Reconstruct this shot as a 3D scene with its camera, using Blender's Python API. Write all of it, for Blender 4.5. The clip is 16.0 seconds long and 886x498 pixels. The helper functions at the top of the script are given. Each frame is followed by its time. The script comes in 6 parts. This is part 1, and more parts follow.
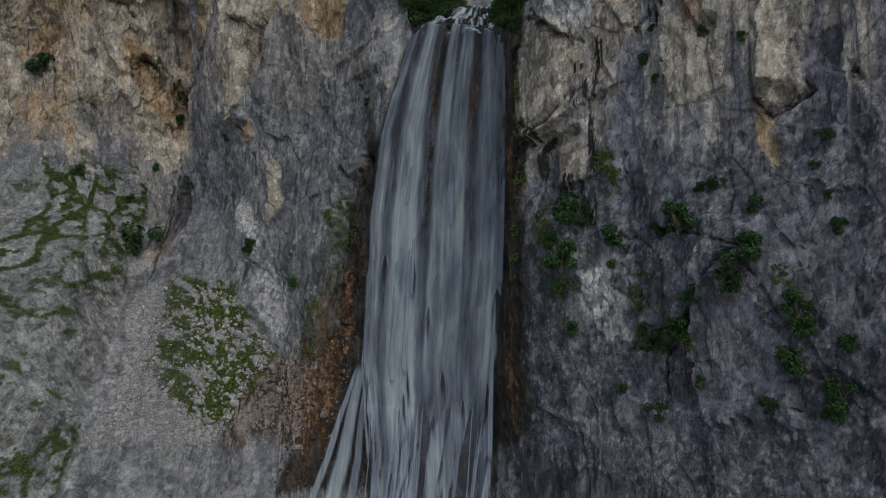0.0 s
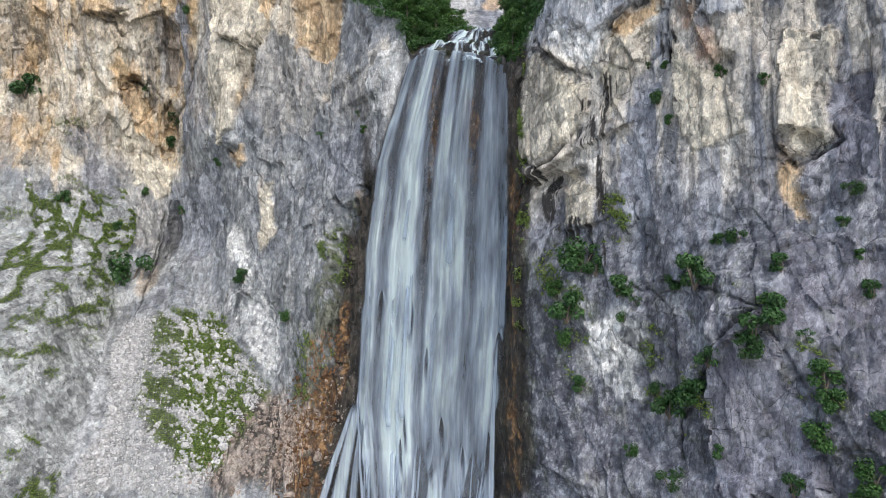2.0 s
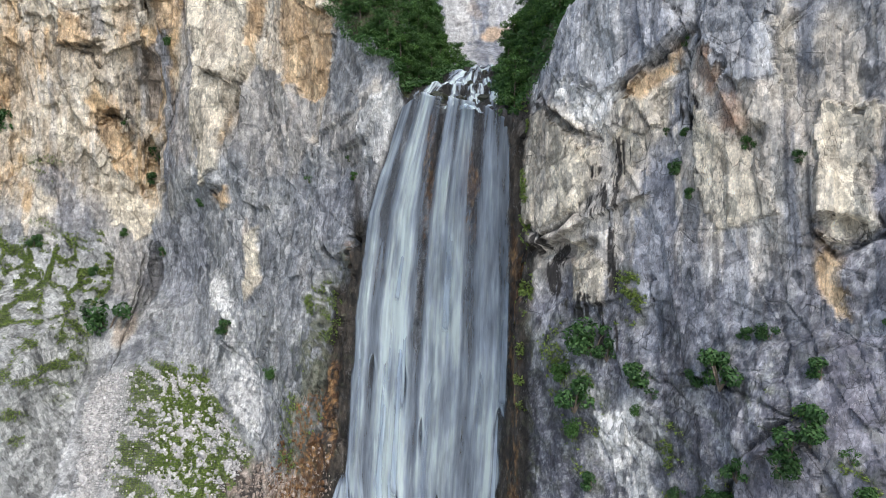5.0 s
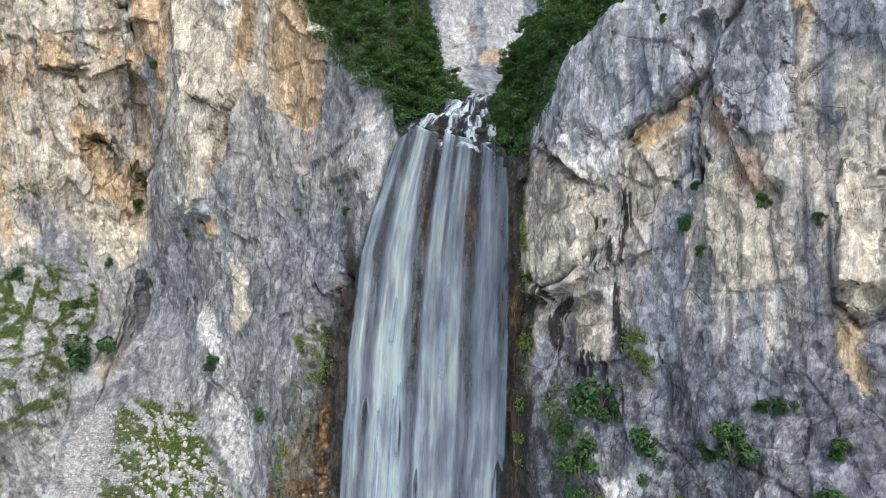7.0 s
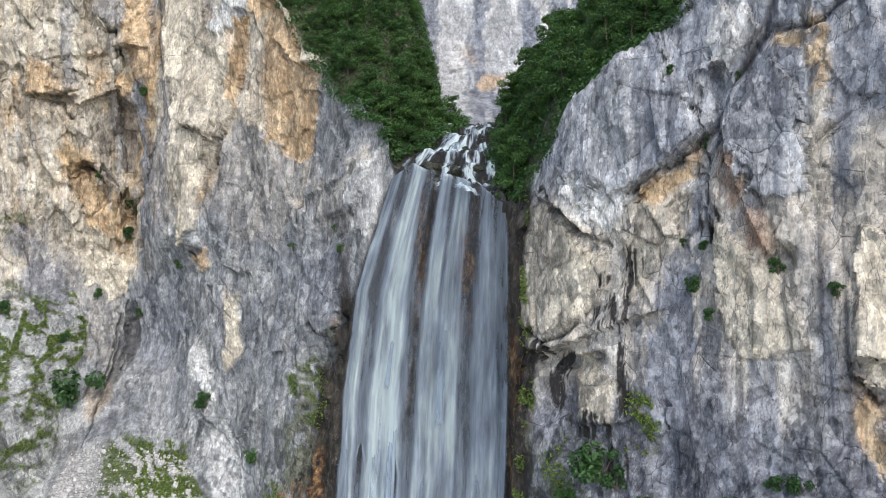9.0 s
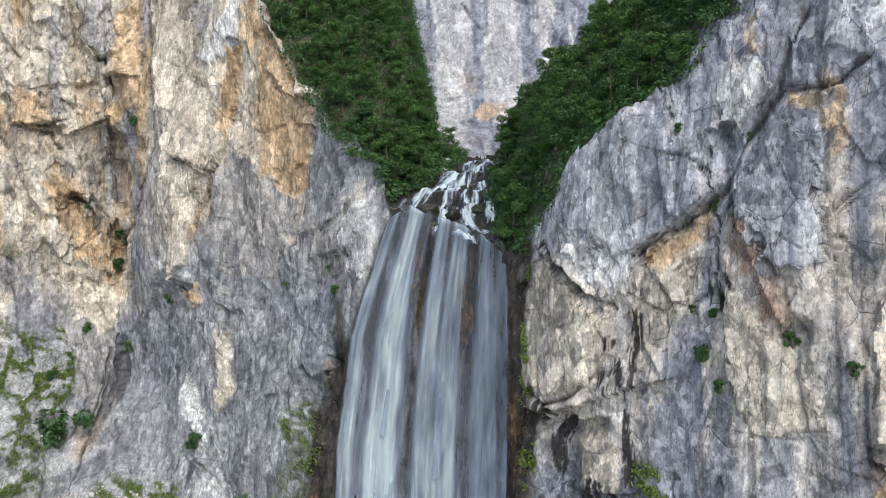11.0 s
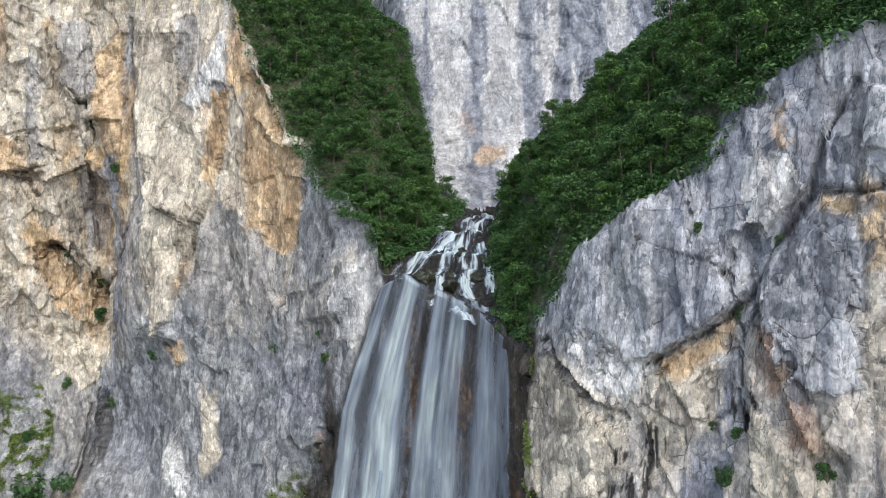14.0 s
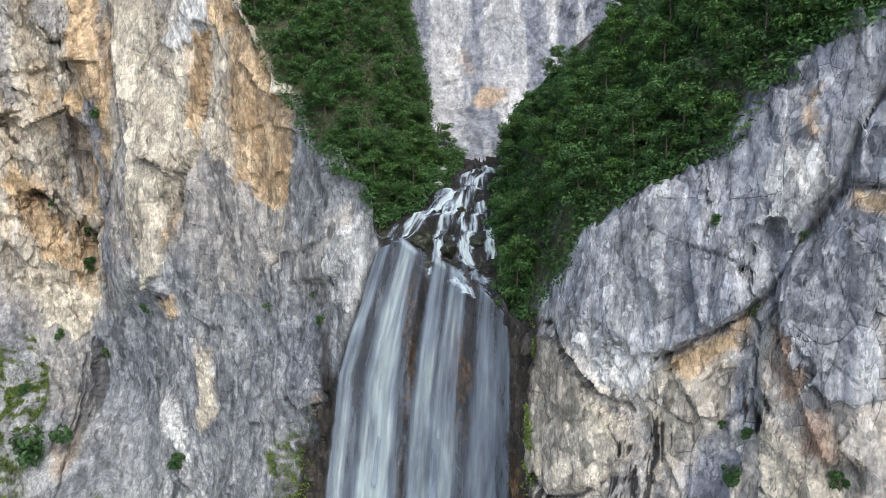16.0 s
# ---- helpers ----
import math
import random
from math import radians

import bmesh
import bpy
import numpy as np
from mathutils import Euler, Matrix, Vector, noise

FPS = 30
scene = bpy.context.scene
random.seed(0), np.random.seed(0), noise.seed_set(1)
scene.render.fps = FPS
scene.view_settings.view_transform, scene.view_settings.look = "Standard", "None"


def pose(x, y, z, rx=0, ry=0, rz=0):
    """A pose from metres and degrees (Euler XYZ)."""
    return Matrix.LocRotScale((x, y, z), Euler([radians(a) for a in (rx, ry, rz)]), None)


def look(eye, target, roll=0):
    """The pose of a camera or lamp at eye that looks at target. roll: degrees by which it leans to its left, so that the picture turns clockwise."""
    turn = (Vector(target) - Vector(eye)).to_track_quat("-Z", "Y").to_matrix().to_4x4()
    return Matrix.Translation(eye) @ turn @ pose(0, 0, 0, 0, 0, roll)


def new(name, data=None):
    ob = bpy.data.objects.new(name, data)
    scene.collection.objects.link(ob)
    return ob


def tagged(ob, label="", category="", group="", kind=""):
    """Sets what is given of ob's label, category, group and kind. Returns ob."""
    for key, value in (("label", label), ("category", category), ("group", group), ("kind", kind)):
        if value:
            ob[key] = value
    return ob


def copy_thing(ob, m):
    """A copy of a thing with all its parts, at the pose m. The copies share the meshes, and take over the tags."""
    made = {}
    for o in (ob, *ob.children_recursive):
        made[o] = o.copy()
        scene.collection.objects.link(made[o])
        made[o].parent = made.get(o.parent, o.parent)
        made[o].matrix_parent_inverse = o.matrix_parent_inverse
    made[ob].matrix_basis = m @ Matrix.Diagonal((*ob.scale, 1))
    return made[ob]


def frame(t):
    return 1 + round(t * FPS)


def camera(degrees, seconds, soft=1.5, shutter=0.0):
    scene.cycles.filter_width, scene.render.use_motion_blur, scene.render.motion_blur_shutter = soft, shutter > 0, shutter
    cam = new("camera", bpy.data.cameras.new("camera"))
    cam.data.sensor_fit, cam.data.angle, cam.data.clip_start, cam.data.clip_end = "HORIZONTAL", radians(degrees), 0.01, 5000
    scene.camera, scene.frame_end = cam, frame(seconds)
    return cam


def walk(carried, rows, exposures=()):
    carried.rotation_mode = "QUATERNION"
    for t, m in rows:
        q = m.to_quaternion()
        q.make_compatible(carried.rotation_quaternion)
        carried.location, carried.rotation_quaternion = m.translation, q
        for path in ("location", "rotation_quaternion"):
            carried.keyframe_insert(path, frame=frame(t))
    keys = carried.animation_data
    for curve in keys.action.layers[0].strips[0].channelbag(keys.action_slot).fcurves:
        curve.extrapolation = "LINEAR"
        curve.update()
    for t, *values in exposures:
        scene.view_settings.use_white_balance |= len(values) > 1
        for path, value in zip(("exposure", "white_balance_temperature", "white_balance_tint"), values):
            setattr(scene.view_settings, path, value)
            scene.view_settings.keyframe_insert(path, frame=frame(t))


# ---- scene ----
cam = camera(63.8, 16.0, soft=0.8)
EXTRA = 0.35
METRES, EYE, TILT, LEAN, TURN = 70.0, 50.0, 0.0, 0.0, 0.0
ROWS = [
    (0.0, 0.0, 0.0, 0.0, 0.0, 0.0, -0.0),
    (0.5, 0.0019, 0.0235, 0.0256, 0.04, -0.03, -0.02),
    (1.0, 0.0036, 0.0467, 0.0508, 0.08, -0.05, -0.04),
    (1.5, 0.0046, 0.0697, 0.0759, 0.09, -0.07, -0.07),
    (2.0, 0.0054, 0.0928, 0.1008, 0.1, -0.06, -0.11),
    (2.5, 0.006, 0.1157, 0.1261, 0.08, -0.08, -0.12),
    (3.0, 0.0063, 0.1385, 0.1513, 0.07, -0.09, -0.15),
    (3.5, 0.0064, 0.1612, 0.1761, 0.02, -0.08, -0.17),
    (4.0, 0.0074, 0.1845, 0.2014, -0.01, -0.08, -0.18),
    (6.5, 0.01, 0.2897, 0.3272, -0.3, -0.19, -0.2),
    (7.0, 0.0106, 0.305, 0.3519, -0.36, -0.19, -0.2),
    (7.5, 0.0109, 0.3188, 0.3766, -0.4, -0.21, -0.21),
    (8.0, 0.0115, 0.332, 0.4009, -0.44, -0.23, -0.21),
    (8.5, 0.0121, 0.3447, 0.4259, -0.48, -0.25, -0.2),
    (9.0, 0.0125, 0.3574, 0.4507, -0.52, -0.29, -0.19),
    (11.5, 0.015, 0.4255, 0.5746, -0.69, -0.21, -0.19),
    (12.0, 0.0158, 0.4416, 0.6001, -0.72, -0.2, -0.18),
    (12.5, 0.0168, 0.4582, 0.6255, -0.74, -0.19, -0.17),
    (13.0, 0.0178, 0.4753, 0.6508, -0.74, -0.17, -0.18),
    (13.5, 0.0189, 0.4929, 0.6764, -0.74, -0.14, -0.2),
    (14.0, 0.0196, 0.5108, 0.7021, -0.75, -0.32, -0.2),
    (14.5, 0.0186, 0.5277, 0.7273, -0.81, -2.09, -0.19),
    (15.0, 0.0194, 0.5467, 0.7531, -0.83, -4.09, -0.16),
    (15.5, 0.0201, 0.5661, 0.7793, -0.87, -5.86, -0.13),
    (16.0, 0.0203, 0.5849, 0.8049, -0.9, -7.41, -0.11),
]
walk(cam, [(t, pose(0, 0, EYE, TILT, LEAN, TURN) @ pose(METRES * x, METRES * y, METRES * z, 90 + pitch, roll, yaw)) for t, x, y, z, yaw, pitch, roll in ROWS],
     [(a, b + EXTRA, 6480, 10) for a, b in ((0.0, -1.72), (0.2, -1.3), (0.4, -0.75), (0.6, -0.3), (0.8, -0.15), (1.0, -0.05), (1.3, 0.0), (16.0, 0.0))])

# ---- world and light: open shade under a bright, thinly clouded sky ----
world = bpy.data.worlds.new("sky")
scene.world = world
world.use_nodes = True
wn = world.node_tree
sky = wn.nodes.new("ShaderNodeTexSky")
sky.sky_type, sky.sun_disc = "NISHITA", False
sky.sun_elevation, sky.sun_rotation = radians(51), radians(158)
sky.air_density, sky.dust_density, sky.ozone_density = 1.0, 2.5, 1.0
wn.links.new(sky.outputs[0], wn.nodes["Background"].inputs[0])
wn.nodes["Background"].inputs[1].default_value = 0.15
sun = new("sun", bpy.data.lights.new("sun", "SUN"))
sun.data.energy, sun.data.angle, sun.data.color = 1.5, radians(40), (1.0, 0.98, 0.955)
sun.matrix_world = look((0, 0, 0), (-0.24, 0.60, -0.80))

# ---- helpers of the place ----
RNG = np.random.default_rng(7)


def part(name, bm, material, parent, label=""):
    """Links a bmesh (or a finished mesh) as one mesh object under a thing or a part."""
    if isinstance(bm, bmesh.types.BMesh):
        me = bpy.data.meshes.new(name)
        bm.to_mesh(me)
        bm.free()
    else:
        me = bm
    if material and not me.materials:
        me.materials.append(material)
    ob = new(name, me)
    ob.parent = parent
    return tagged(ob, label)


def hashed(ix, iy, iz, seed):
    h = (ix.astype(np.int64) * 374761393 + iy.astype(np.int64) * 668265263 + iz.astype(np.int64) * 2147483647 + seed * 974634541) & 0xFFFFFFFF
    h = ((h ^ (h >> 13)) * 1274126177) & 0xFFFFFFFF
    h = ((h ^ (h >> 16)) * 2246822519) & 0xFFFFFFFF
    return ((h ^ (h >> 15)) & 0xFFFFFF) / float(0xFFFFFF)


def vnoise(x, y, seed=0):
    """Smooth value noise on a plane, -1 to 1."""
    ix, iy = np.floor(x), np.floor(y)
    fx, fy = x - ix, y - iy
    fx, fy = fx * fx * fx * (fx * (fx * 6 - 15) + 10), fy * fy * fy * (fy * (fy * 6 - 15) + 10)
    z0 = np.zeros_like(ix)
    a, b = hashed(ix, iy, z0, seed), hashed(ix + 1, iy, z0, seed)
    c, d = hashed(ix, iy + 1, z0, seed), hashed(ix + 1, iy + 1, z0, seed)
    return 2 * ((a + (b - a) * fx) * (1 - fy) + (c + (d - c) * fx) * fy) - 1


def fbm(x, y, octaves=4, seed=0, gain=0.5):
    total, amp, norm = 0, 1.0, 0
    for i in range(octaves):
        total = total + amp * vnoise(x * 2.03 ** i + 17.3 * i, y * 2.03 ** i - 9.1 * i, seed + 31 * i)
        norm += amp
        amp *= gain
    return total / norm


def facets(x, y, seed, tilt=0.5, bevel=0.15):
    """Broken rock: cells with tilted faces. Returns the height, the distance to the nearest crack, in cells, and a value for each cell."""
    ix, iy = np.floor(x), np.floor(y)
    best, second = np.full(x.shape, 9.0), np.full(x.shape, 9.0)
    height, other, cell = np.zeros(x.shape), np.zeros(x.shape), np.zeros(x.shape)
    z0 = np.zeros_like(ix)
    for dx in (-1, 0, 1):
        for dy in (-1, 0, 1):
            jx, jy = ix + dx, iy + dy
            px = jx + 0.1 + 0.8 * hashed(jx, jy, z0, seed) - x
            py = jy + 0.1 + 0.8 * hashed(jx, jy, z0 + 1, seed) - y
            d = np.sqrt(px * px + py * py)
            tx, ty = hashed(jx, jy, z0 + 2, seed) - 0.5, hashed(jx, jy, z0 + 3, seed) - 0.5
            h = hashed(jx, jy, z0 + 4, seed) - 0.5 - 2 * tilt * (tx * px + ty * py)
            near = d < best
            next_near = (d < second) & ~near
            other = np.where(near, height, np.where(next_near, h, other))
            second = np.where(near, best, np.where(next_near, d, second))
            height = np.where(near, h, height)
            cell = np.where(near, hashed(jx, jy, z0 + 5, seed) - 0.5, cell)
            best = np.where(near, d, best)
    edge = second - best
    share = 0.5 + 0.5 * smooth(0, bevel, edge)
    return height * share + other * (1 - share), edge, cell


def planes(x, y, seed):
    """Flat, sharp-edged faces between random corner heights, -0.5 to 0.5."""
    ix, iy = np.floor(x), np.floor(y)
    fx, fy = x - ix, y - iy
    z0 = np.zeros_like(ix)
    a, b = hashed(ix, iy, z0, seed), hashed(ix + 1, iy, z0, seed)
    c, d = hashed(ix, iy + 1, z0, seed), hashed(ix + 1, iy + 1, z0, seed)
    turn = hashed(ix, iy, z0 + 1, seed) > 0.5
    one = np.where(fx + fy < 1, a + (b - a) * fx + (c - a) * fy, d + (c - d) * (1 - fx) + (b - d) * (1 - fy))
    two = np.where(fx > fy, a + (b - a) * fx + (d - b) * fy, a + (c - a) * fy + (d - c) * fx)
    return np.where(turn, one, two) - 0.5


def smooth(a, b, v):
    t = np.clip((v - a) / (b - a), 0, 1)
    return t * t * (3 - 2 * t)


def blobs(x, z, table, warp=0.35, seed=0):
    """How much a point lies in soft, ragged patches (x, z, half width, half height, strength)."""
    wx, wz = fbm(x * 0.16, z * 0.11, 4, seed + 3), fbm(x * 0.16 + 40, z * 0.11, 4, seed + 5)
    total = np.zeros(np.shape(x))
    for bx, bz, rx, rz, s in table:
        d = np.sqrt(((x - bx) / rx + wx * warp * 2) ** 2 + ((z - bz) / rz + wz * warp * 2) ** 2)
        total = np.maximum(total, s * (1 - smooth(0.65, 1.15, d)))
    return total


def mixed(a, b, f):
    return a + (np.asarray(b) - a) * np.asarray(f)[..., None]


def grid_mesh(name, points, colours, material):
    """One sheet from a grid of points, with a colour for each point."""
    n, m = points.shape[:2]
    k = np.arange(n * m).reshape(n, m)
    quads = np.stack((k[:-1, :-1], k[1:, :-1], k[1:, 1:], k[:-1, 1:]), -1).reshape(-1, 4)
    me = bpy.data.meshes.new(name)
    me.vertices.add(n * m)
    me.vertices.foreach_set("co", points.reshape(-1).astype(np.float32))
    me.loops.add(quads.size)
    me.loops.foreach_set("vertex_index", quads.reshape(-1).astype(np.int32))
    me.polygons.add(len(quads))
    me.polygons.foreach_set("loop_start", np.arange(0, quads.size, 4, dtype=np.int32))
    me.update(calc_edges=True)
    if colours is not None:
        rgba = np.ones((n * m, 4), np.float32)
        rgba[:, :3] = np.clip(colours.reshape(-1, 3), 0, 1)
        me.color_attributes.new("tone", "FLOAT_COLOR", "POINT").data.foreach_set("color", rgba.reshape(-1))
    me.materials.append(material)
    return me


def soup_mesh(name, verts, faces, material, smooth_faces=False):
    me = bpy.data.meshes.new(name)
    me.from_pydata([tuple(v) for v in verts], [], [tuple(int(i) for i in f) for f in faces])
    me.materials.append(material)
    me.update()
    if smooth_faces:
        me.polygons.foreach_set("use_smooth", [True] * len(me.polygons))
    return me


# ---- materials ----
def material(name, roughness=0.85):
    mat = bpy.data.materials.new(name)
    mat.use_nodes = True
    nt = mat.node_tree
    shader = nt.nodes["Principled BSDF"]
    shader.inputs["Roughness"].default_value = roughness
    return mat, nt, shader


def add_node(nt, kind, **inputs):
    node = nt.nodes.new(kind)
    for key, value in inputs.items():
        node.inputs[key.replace("_", " ")].default_value = value
    return node


def math_node(nt, op, a, b):
    node = nt.nodes.new("ShaderNodeMath")
    node.operation = op
    for i, v in enumerate((a, b)):
        if isinstance(v, (int, float)):
            node.inputs[i].default_value = v
        else:
            nt.links.new(v, node.inputs[i])
    return node.outputs[0]


def blend_node(nt, kind, fac, a, b):
    node = nt.nodes.new("ShaderNodeMix")
    node.data_type, node.blend_type = "RGBA", kind
    for i, v in ((0, fac), (6, a), (7, b)):
        if isinstance(v, (int, float, tuple)):
            node.inputs[i].default_value = v
        else:
            nt.links.new(v, node.inputs[i])
    return node.outputs[2]


def ramp_node(nt, source, *stops):
    node = nt.nodes.new("ShaderNodeValToRGB")
    while len(node.color_ramp.elements) < len(stops):
        node.color_ramp.elements.new(0.5)
    for e, (at, c) in zip(node.color_ramp.elements, stops):
        e.position, e.color = at, (c, c, c, 1) if isinstance(c, (int, float)) else (*c, 1)
    nt.links.new(source, node.inputs[0])
    return node.outputs[0]


def rock_material(name):
    """Weathered limestone: large tones from the sheet, fine grain, joints and relief at real size."""
    mat, nt, shader = material(name, 0.88)
    tone = nt.nodes.new("ShaderNodeAttribute")
    tone.attribute_name = "tone"
    where = nt.nodes.new("ShaderNodeTexCoord").outputs["Object"]

    def grains(scale, stretch, turn, detail, rough, bend=0.0):
        mapping = nt.nodes.new("ShaderNodeMapping")
        mapping.inputs["Scale"].default_value, mapping.inputs["Rotation"].default_value = stretch, turn
        nt.links.new(where, mapping.inputs[0])
        node = add_node(nt, "ShaderNodeTexNoise", Scale=scale, Detail=detail, Roughness=rough, Distortion=bend)
        nt.links.new(mapping.outputs[0], node.inputs["Vector"])
        return node.outputs["Fac"]

    def fissures(fac, width, depth):
        """Long thin lines where a noise crosses its middle."""
        off = math_node(nt, "ABSOLUTE", math_node(nt, "SUBTRACT", fac, 0.5), 0.0)
        return ramp_node(nt, off, (0.0, depth), (width, 1.0))

    warp = add_node(nt, "ShaderNodeTexNoise", Scale=0.9, Detail=2.5, Roughness=0.5)
    nt.links.new(where, warp.inputs["Vector"])
    crooked = blend_node(nt, "ADD", 1.0, where, blend_node(nt, "MULTIPLY", 1.0, warp.outputs["Color"], (0.14, 0.14, 0.14, 1)))
    def chips(scale, stretch, turn, tall, width, depth):
        """Broken faces, each tilted its own way: their relief, a value for each, and the joints between them, broken off here and there."""
        mapping = nt.nodes.new("ShaderNodeMapping")
        mapping.inputs["Scale"].default_value, mapping.inputs["Rotation"].default_value = [scale * c for c in stretch], turn
        nt.links.new(crooked, mapping.inputs[0])
        cells, rims = nt.nodes.new("ShaderNodeTexVoronoi"), nt.nodes.new("ShaderNodeTexVoronoi")
        rims.feature = "DISTANCE_TO_EDGE"
        for node in (cells, rims):
            node.inputs["Scale"].default_value = 1.0
            nt.links.new(mapping.outputs[0], node.inputs["Vector"])
        off, tilt, dot = (nt.nodes.new("ShaderNodeVectorMath") for _ in range(3))
        off.operation, tilt.operation, dot.operation = "SUBTRACT", "SUBTRACT", "DOT_PRODUCT"
        nt.links.new(mapping.outputs[0], off.inputs[0])
        nt.links.new(cells.outputs["Position"], off.inputs[1])
        nt.links.new(cells.outputs["Color"], tilt.inputs[0])
        tilt.inputs[1].default_value = (0.5, 0.5, 0.5)
        nt.links.new(off.outputs[0], dot.inputs[0])
        nt.links.new(tilt.outputs[0], dot.inputs[1])
        split = nt.nodes.new("ShaderNodeSeparateColor")
        nt.links.new(cells.outputs["Color"], split.inputs[0])
        line = ramp_node(nt, rims.outputs["Distance"], (0.0, depth), (width, 1.0))
        gate = ramp_node(nt, grains(0.4 * scale ** 0.5, (1, 1, 1), (0.4, 0.2 * scale, 0.1), 3.0, 0.55), (0.51, 0.0), (0.60, 1.0))
        joints = math_node(nt, "SUBTRACT", 1.0, math_node(nt, "MULTIPLY", gate, math_node(nt, "SUBTRACT", 1.0, line)))
        return math_node(nt, "MULTIPLY", dot.outputs["Value"], tall / scale), split.outputs[1], joints

    big_tilt, big_id, big_joint = chips(0.28, (1, 1, 0.45), (0, 0.45, 0), 1.0, 0.012, 0.30)
    mid_tilt, mid_id, mid_joint = chips(0.80, (1, 1, 0.5), (0, -0.4, 0), 1.0, 0.022, 0.42)
    tiny_tilt, tiny_id, tiny_joint = chips(2.3, (1, 1, 0.55), (0, 0.3, 0), 1.0, 0.05, 0.60)
    grit_tilt, grit_id, grit_joint = chips(5.6, (1, 1, 0.5), (0, -0.5, 0), 0.35, 0.08, 0.75)
    grain = grains(4.5, (1, 1, 0.7), (0, 0.2, 0), 5.0, 0.62)
    streak = grains(1.3, (1, 1, 0.06), (0, 0.03, 0), 5.0, 0.60, 0.15)
    strata = grains(1.1, (0.35, 0.35, 1.2), (0, 0.62, 0), 5.0, 0.60, 0.3)
    upright = fissures(grains(0.45, (1, 1, 0.22), (0, -0.12, 0), 4.0, 0.6, 0.3), 0.006, 0.42)
    lines = math_node(nt, "MULTIPLY", math_node(nt, "MULTIPLY", upright, big_joint), math_node(nt, "MULTIPLY", math_node(nt, "MULTIPLY", mid_joint, grit_joint), tiny_joint))
    colour = tone.outputs["Color"]
    for source, low, high, share in ((grain, 0.76, 1.20, 1.0), (streak, 0.80, 1.16, 0.8), (strata, 0.82, 1.16, 0.8)):
        colour = blend_node(nt, "MULTIPLY", share, colour, ramp_node(nt, source, (0.32, low), (0.5, 1.0), (0.68, high)))
    colour = blend_node(nt, "MULTIPLY", 0.95, colour, lines)
    veins = fissures(grains(0.8, (1, 1, 0.35), (0, 0.75, 0), 5.0, 0.62, 0.2), 0.007, 0.0)
    gate = ramp_node(nt, grains(0.3, (1, 1, 1), (0.3, 0, 0.2), 3.0, 0.55), (0.45, 0.0), (0.60, 1.0))
    pale = math_node(nt, "MULTIPLY", math_node(nt, "SUBTRACT", 1.0, veins), gate)
    colour = blend_node(nt, "MIX", math_node(nt, "MULTIPLY", pale, 0.45), colour, (0.68, 0.67, 0.66, 1))
    for block_id, low, high in ((big_id, 0.80, 1.13), (mid_id, 0.75, 1.19), (tiny_id, 0.78, 1.18), (grit_id, 0.90, 1.08)):
        colour = blend_node(nt, "MULTIPLY", 0.9, colour, ramp_node(nt, block_id, (0.0, low), (0.5, 1.0), (1.0, high)))
    nt.links.new(colour, shader.inputs["Base Color"])
    height = math_node(nt, "ADD", math_node(nt, "MULTIPLY", grain, 0.06), math_node(nt, "MULTIPLY", lines, 0.08))
    for tilted in (big_tilt, mid_tilt, tiny_tilt, grit_tilt):
        height = math_node(nt, "ADD", height, tilted)
    bump = nt.nodes.new("ShaderNodeBump")
    bump.inputs["Strength"].default_value, bump.inputs["Distance"].default_value = 0.8, 1.0
    nt.links.new(height, bump.inputs["Height"])
    nt.links.new(bump.outputs[0], shader.inputs["Normal"])
    return mat


def leaf_material(name, dark, light):
    mat, nt, shader = material(name, 0.6)
    info = nt.nodes.new("ShaderNodeObjectInfo")
    geo = nt.nodes.new("ShaderNodeNewGeometry")
    isle = ramp_node(nt, geo.outputs["Random Per Island"], (0.0, dark), (1.0, light))
    own = ramp_node(nt, info.outputs["Random"], (0.0, (0.70, 0.74, 0.72)), (0.5, (1.0, 1.0, 1.0)), (1.0, (1.18, 1.12, 0.85)))
    colour = blend_node(nt, "MULTIPLY", 1.0, isle, own)
    nt.links.new(colour, shader.inputs["Base Color"])
    thin = nt.nodes.new("ShaderNodeBsdfTranslucent")
    nt.links.new(colour, thin.inputs[0])
    both = nt.nodes.new("ShaderNodeMixShader")
    both.inputs[0].default_value = 0.25
    nt.links.new(shader.outputs[0], both.inputs[1])
    nt.links.new(thin.outputs[0], both.inputs[2])
    nt.links.new(both.outputs[0], nt.nodes["Material Output"].inputs[0])
    return mat


def plain_material(name, low, high, scale=3.0, roughness=0.85, bump_size=0.05):
    mat, nt, shader = material(name, roughness)
    where = nt.nodes.new("ShaderNodeTexCoord").outputs["Object"]
    grain = add_node(nt, "ShaderNodeTexNoise", Scale=scale, Detail=7.0, Roughness=0.62)
    nt.links.new(where, grain.inputs["Vector"])
    info = nt.nodes.new("ShaderNodeObjectInfo")
    geo = nt.nodes.new("ShaderNodeNewGeometry")
    colour = ramp_node(nt, grain.outputs["Fac"], (0.3, low), (0.72, high))
    own = ramp_node(nt, geo.outputs["Random Per Island"], (0.0, 0.72), (1.0, 1.18))
    own2 = ramp_node(nt, info.outputs["Random"], (0.0, 0.8), (1.0, 1.15))
    colour = blend_node(nt, "MULTIPLY", 1.0, blend_node(nt, "MULTIPLY", 1.0, colour, own), own2)
    nt.links.new(colour, shader.inputs["Base Color"])
    bump = nt.nodes.new("ShaderNodeBump")
    bump.inputs["Distance"].default_value = bump_size
    nt.links.new(grain.outputs["Fac"], bump.inputs["Height"])
    nt.links.new(bump.outputs[0], shader.inputs["Normal"])
    return mat


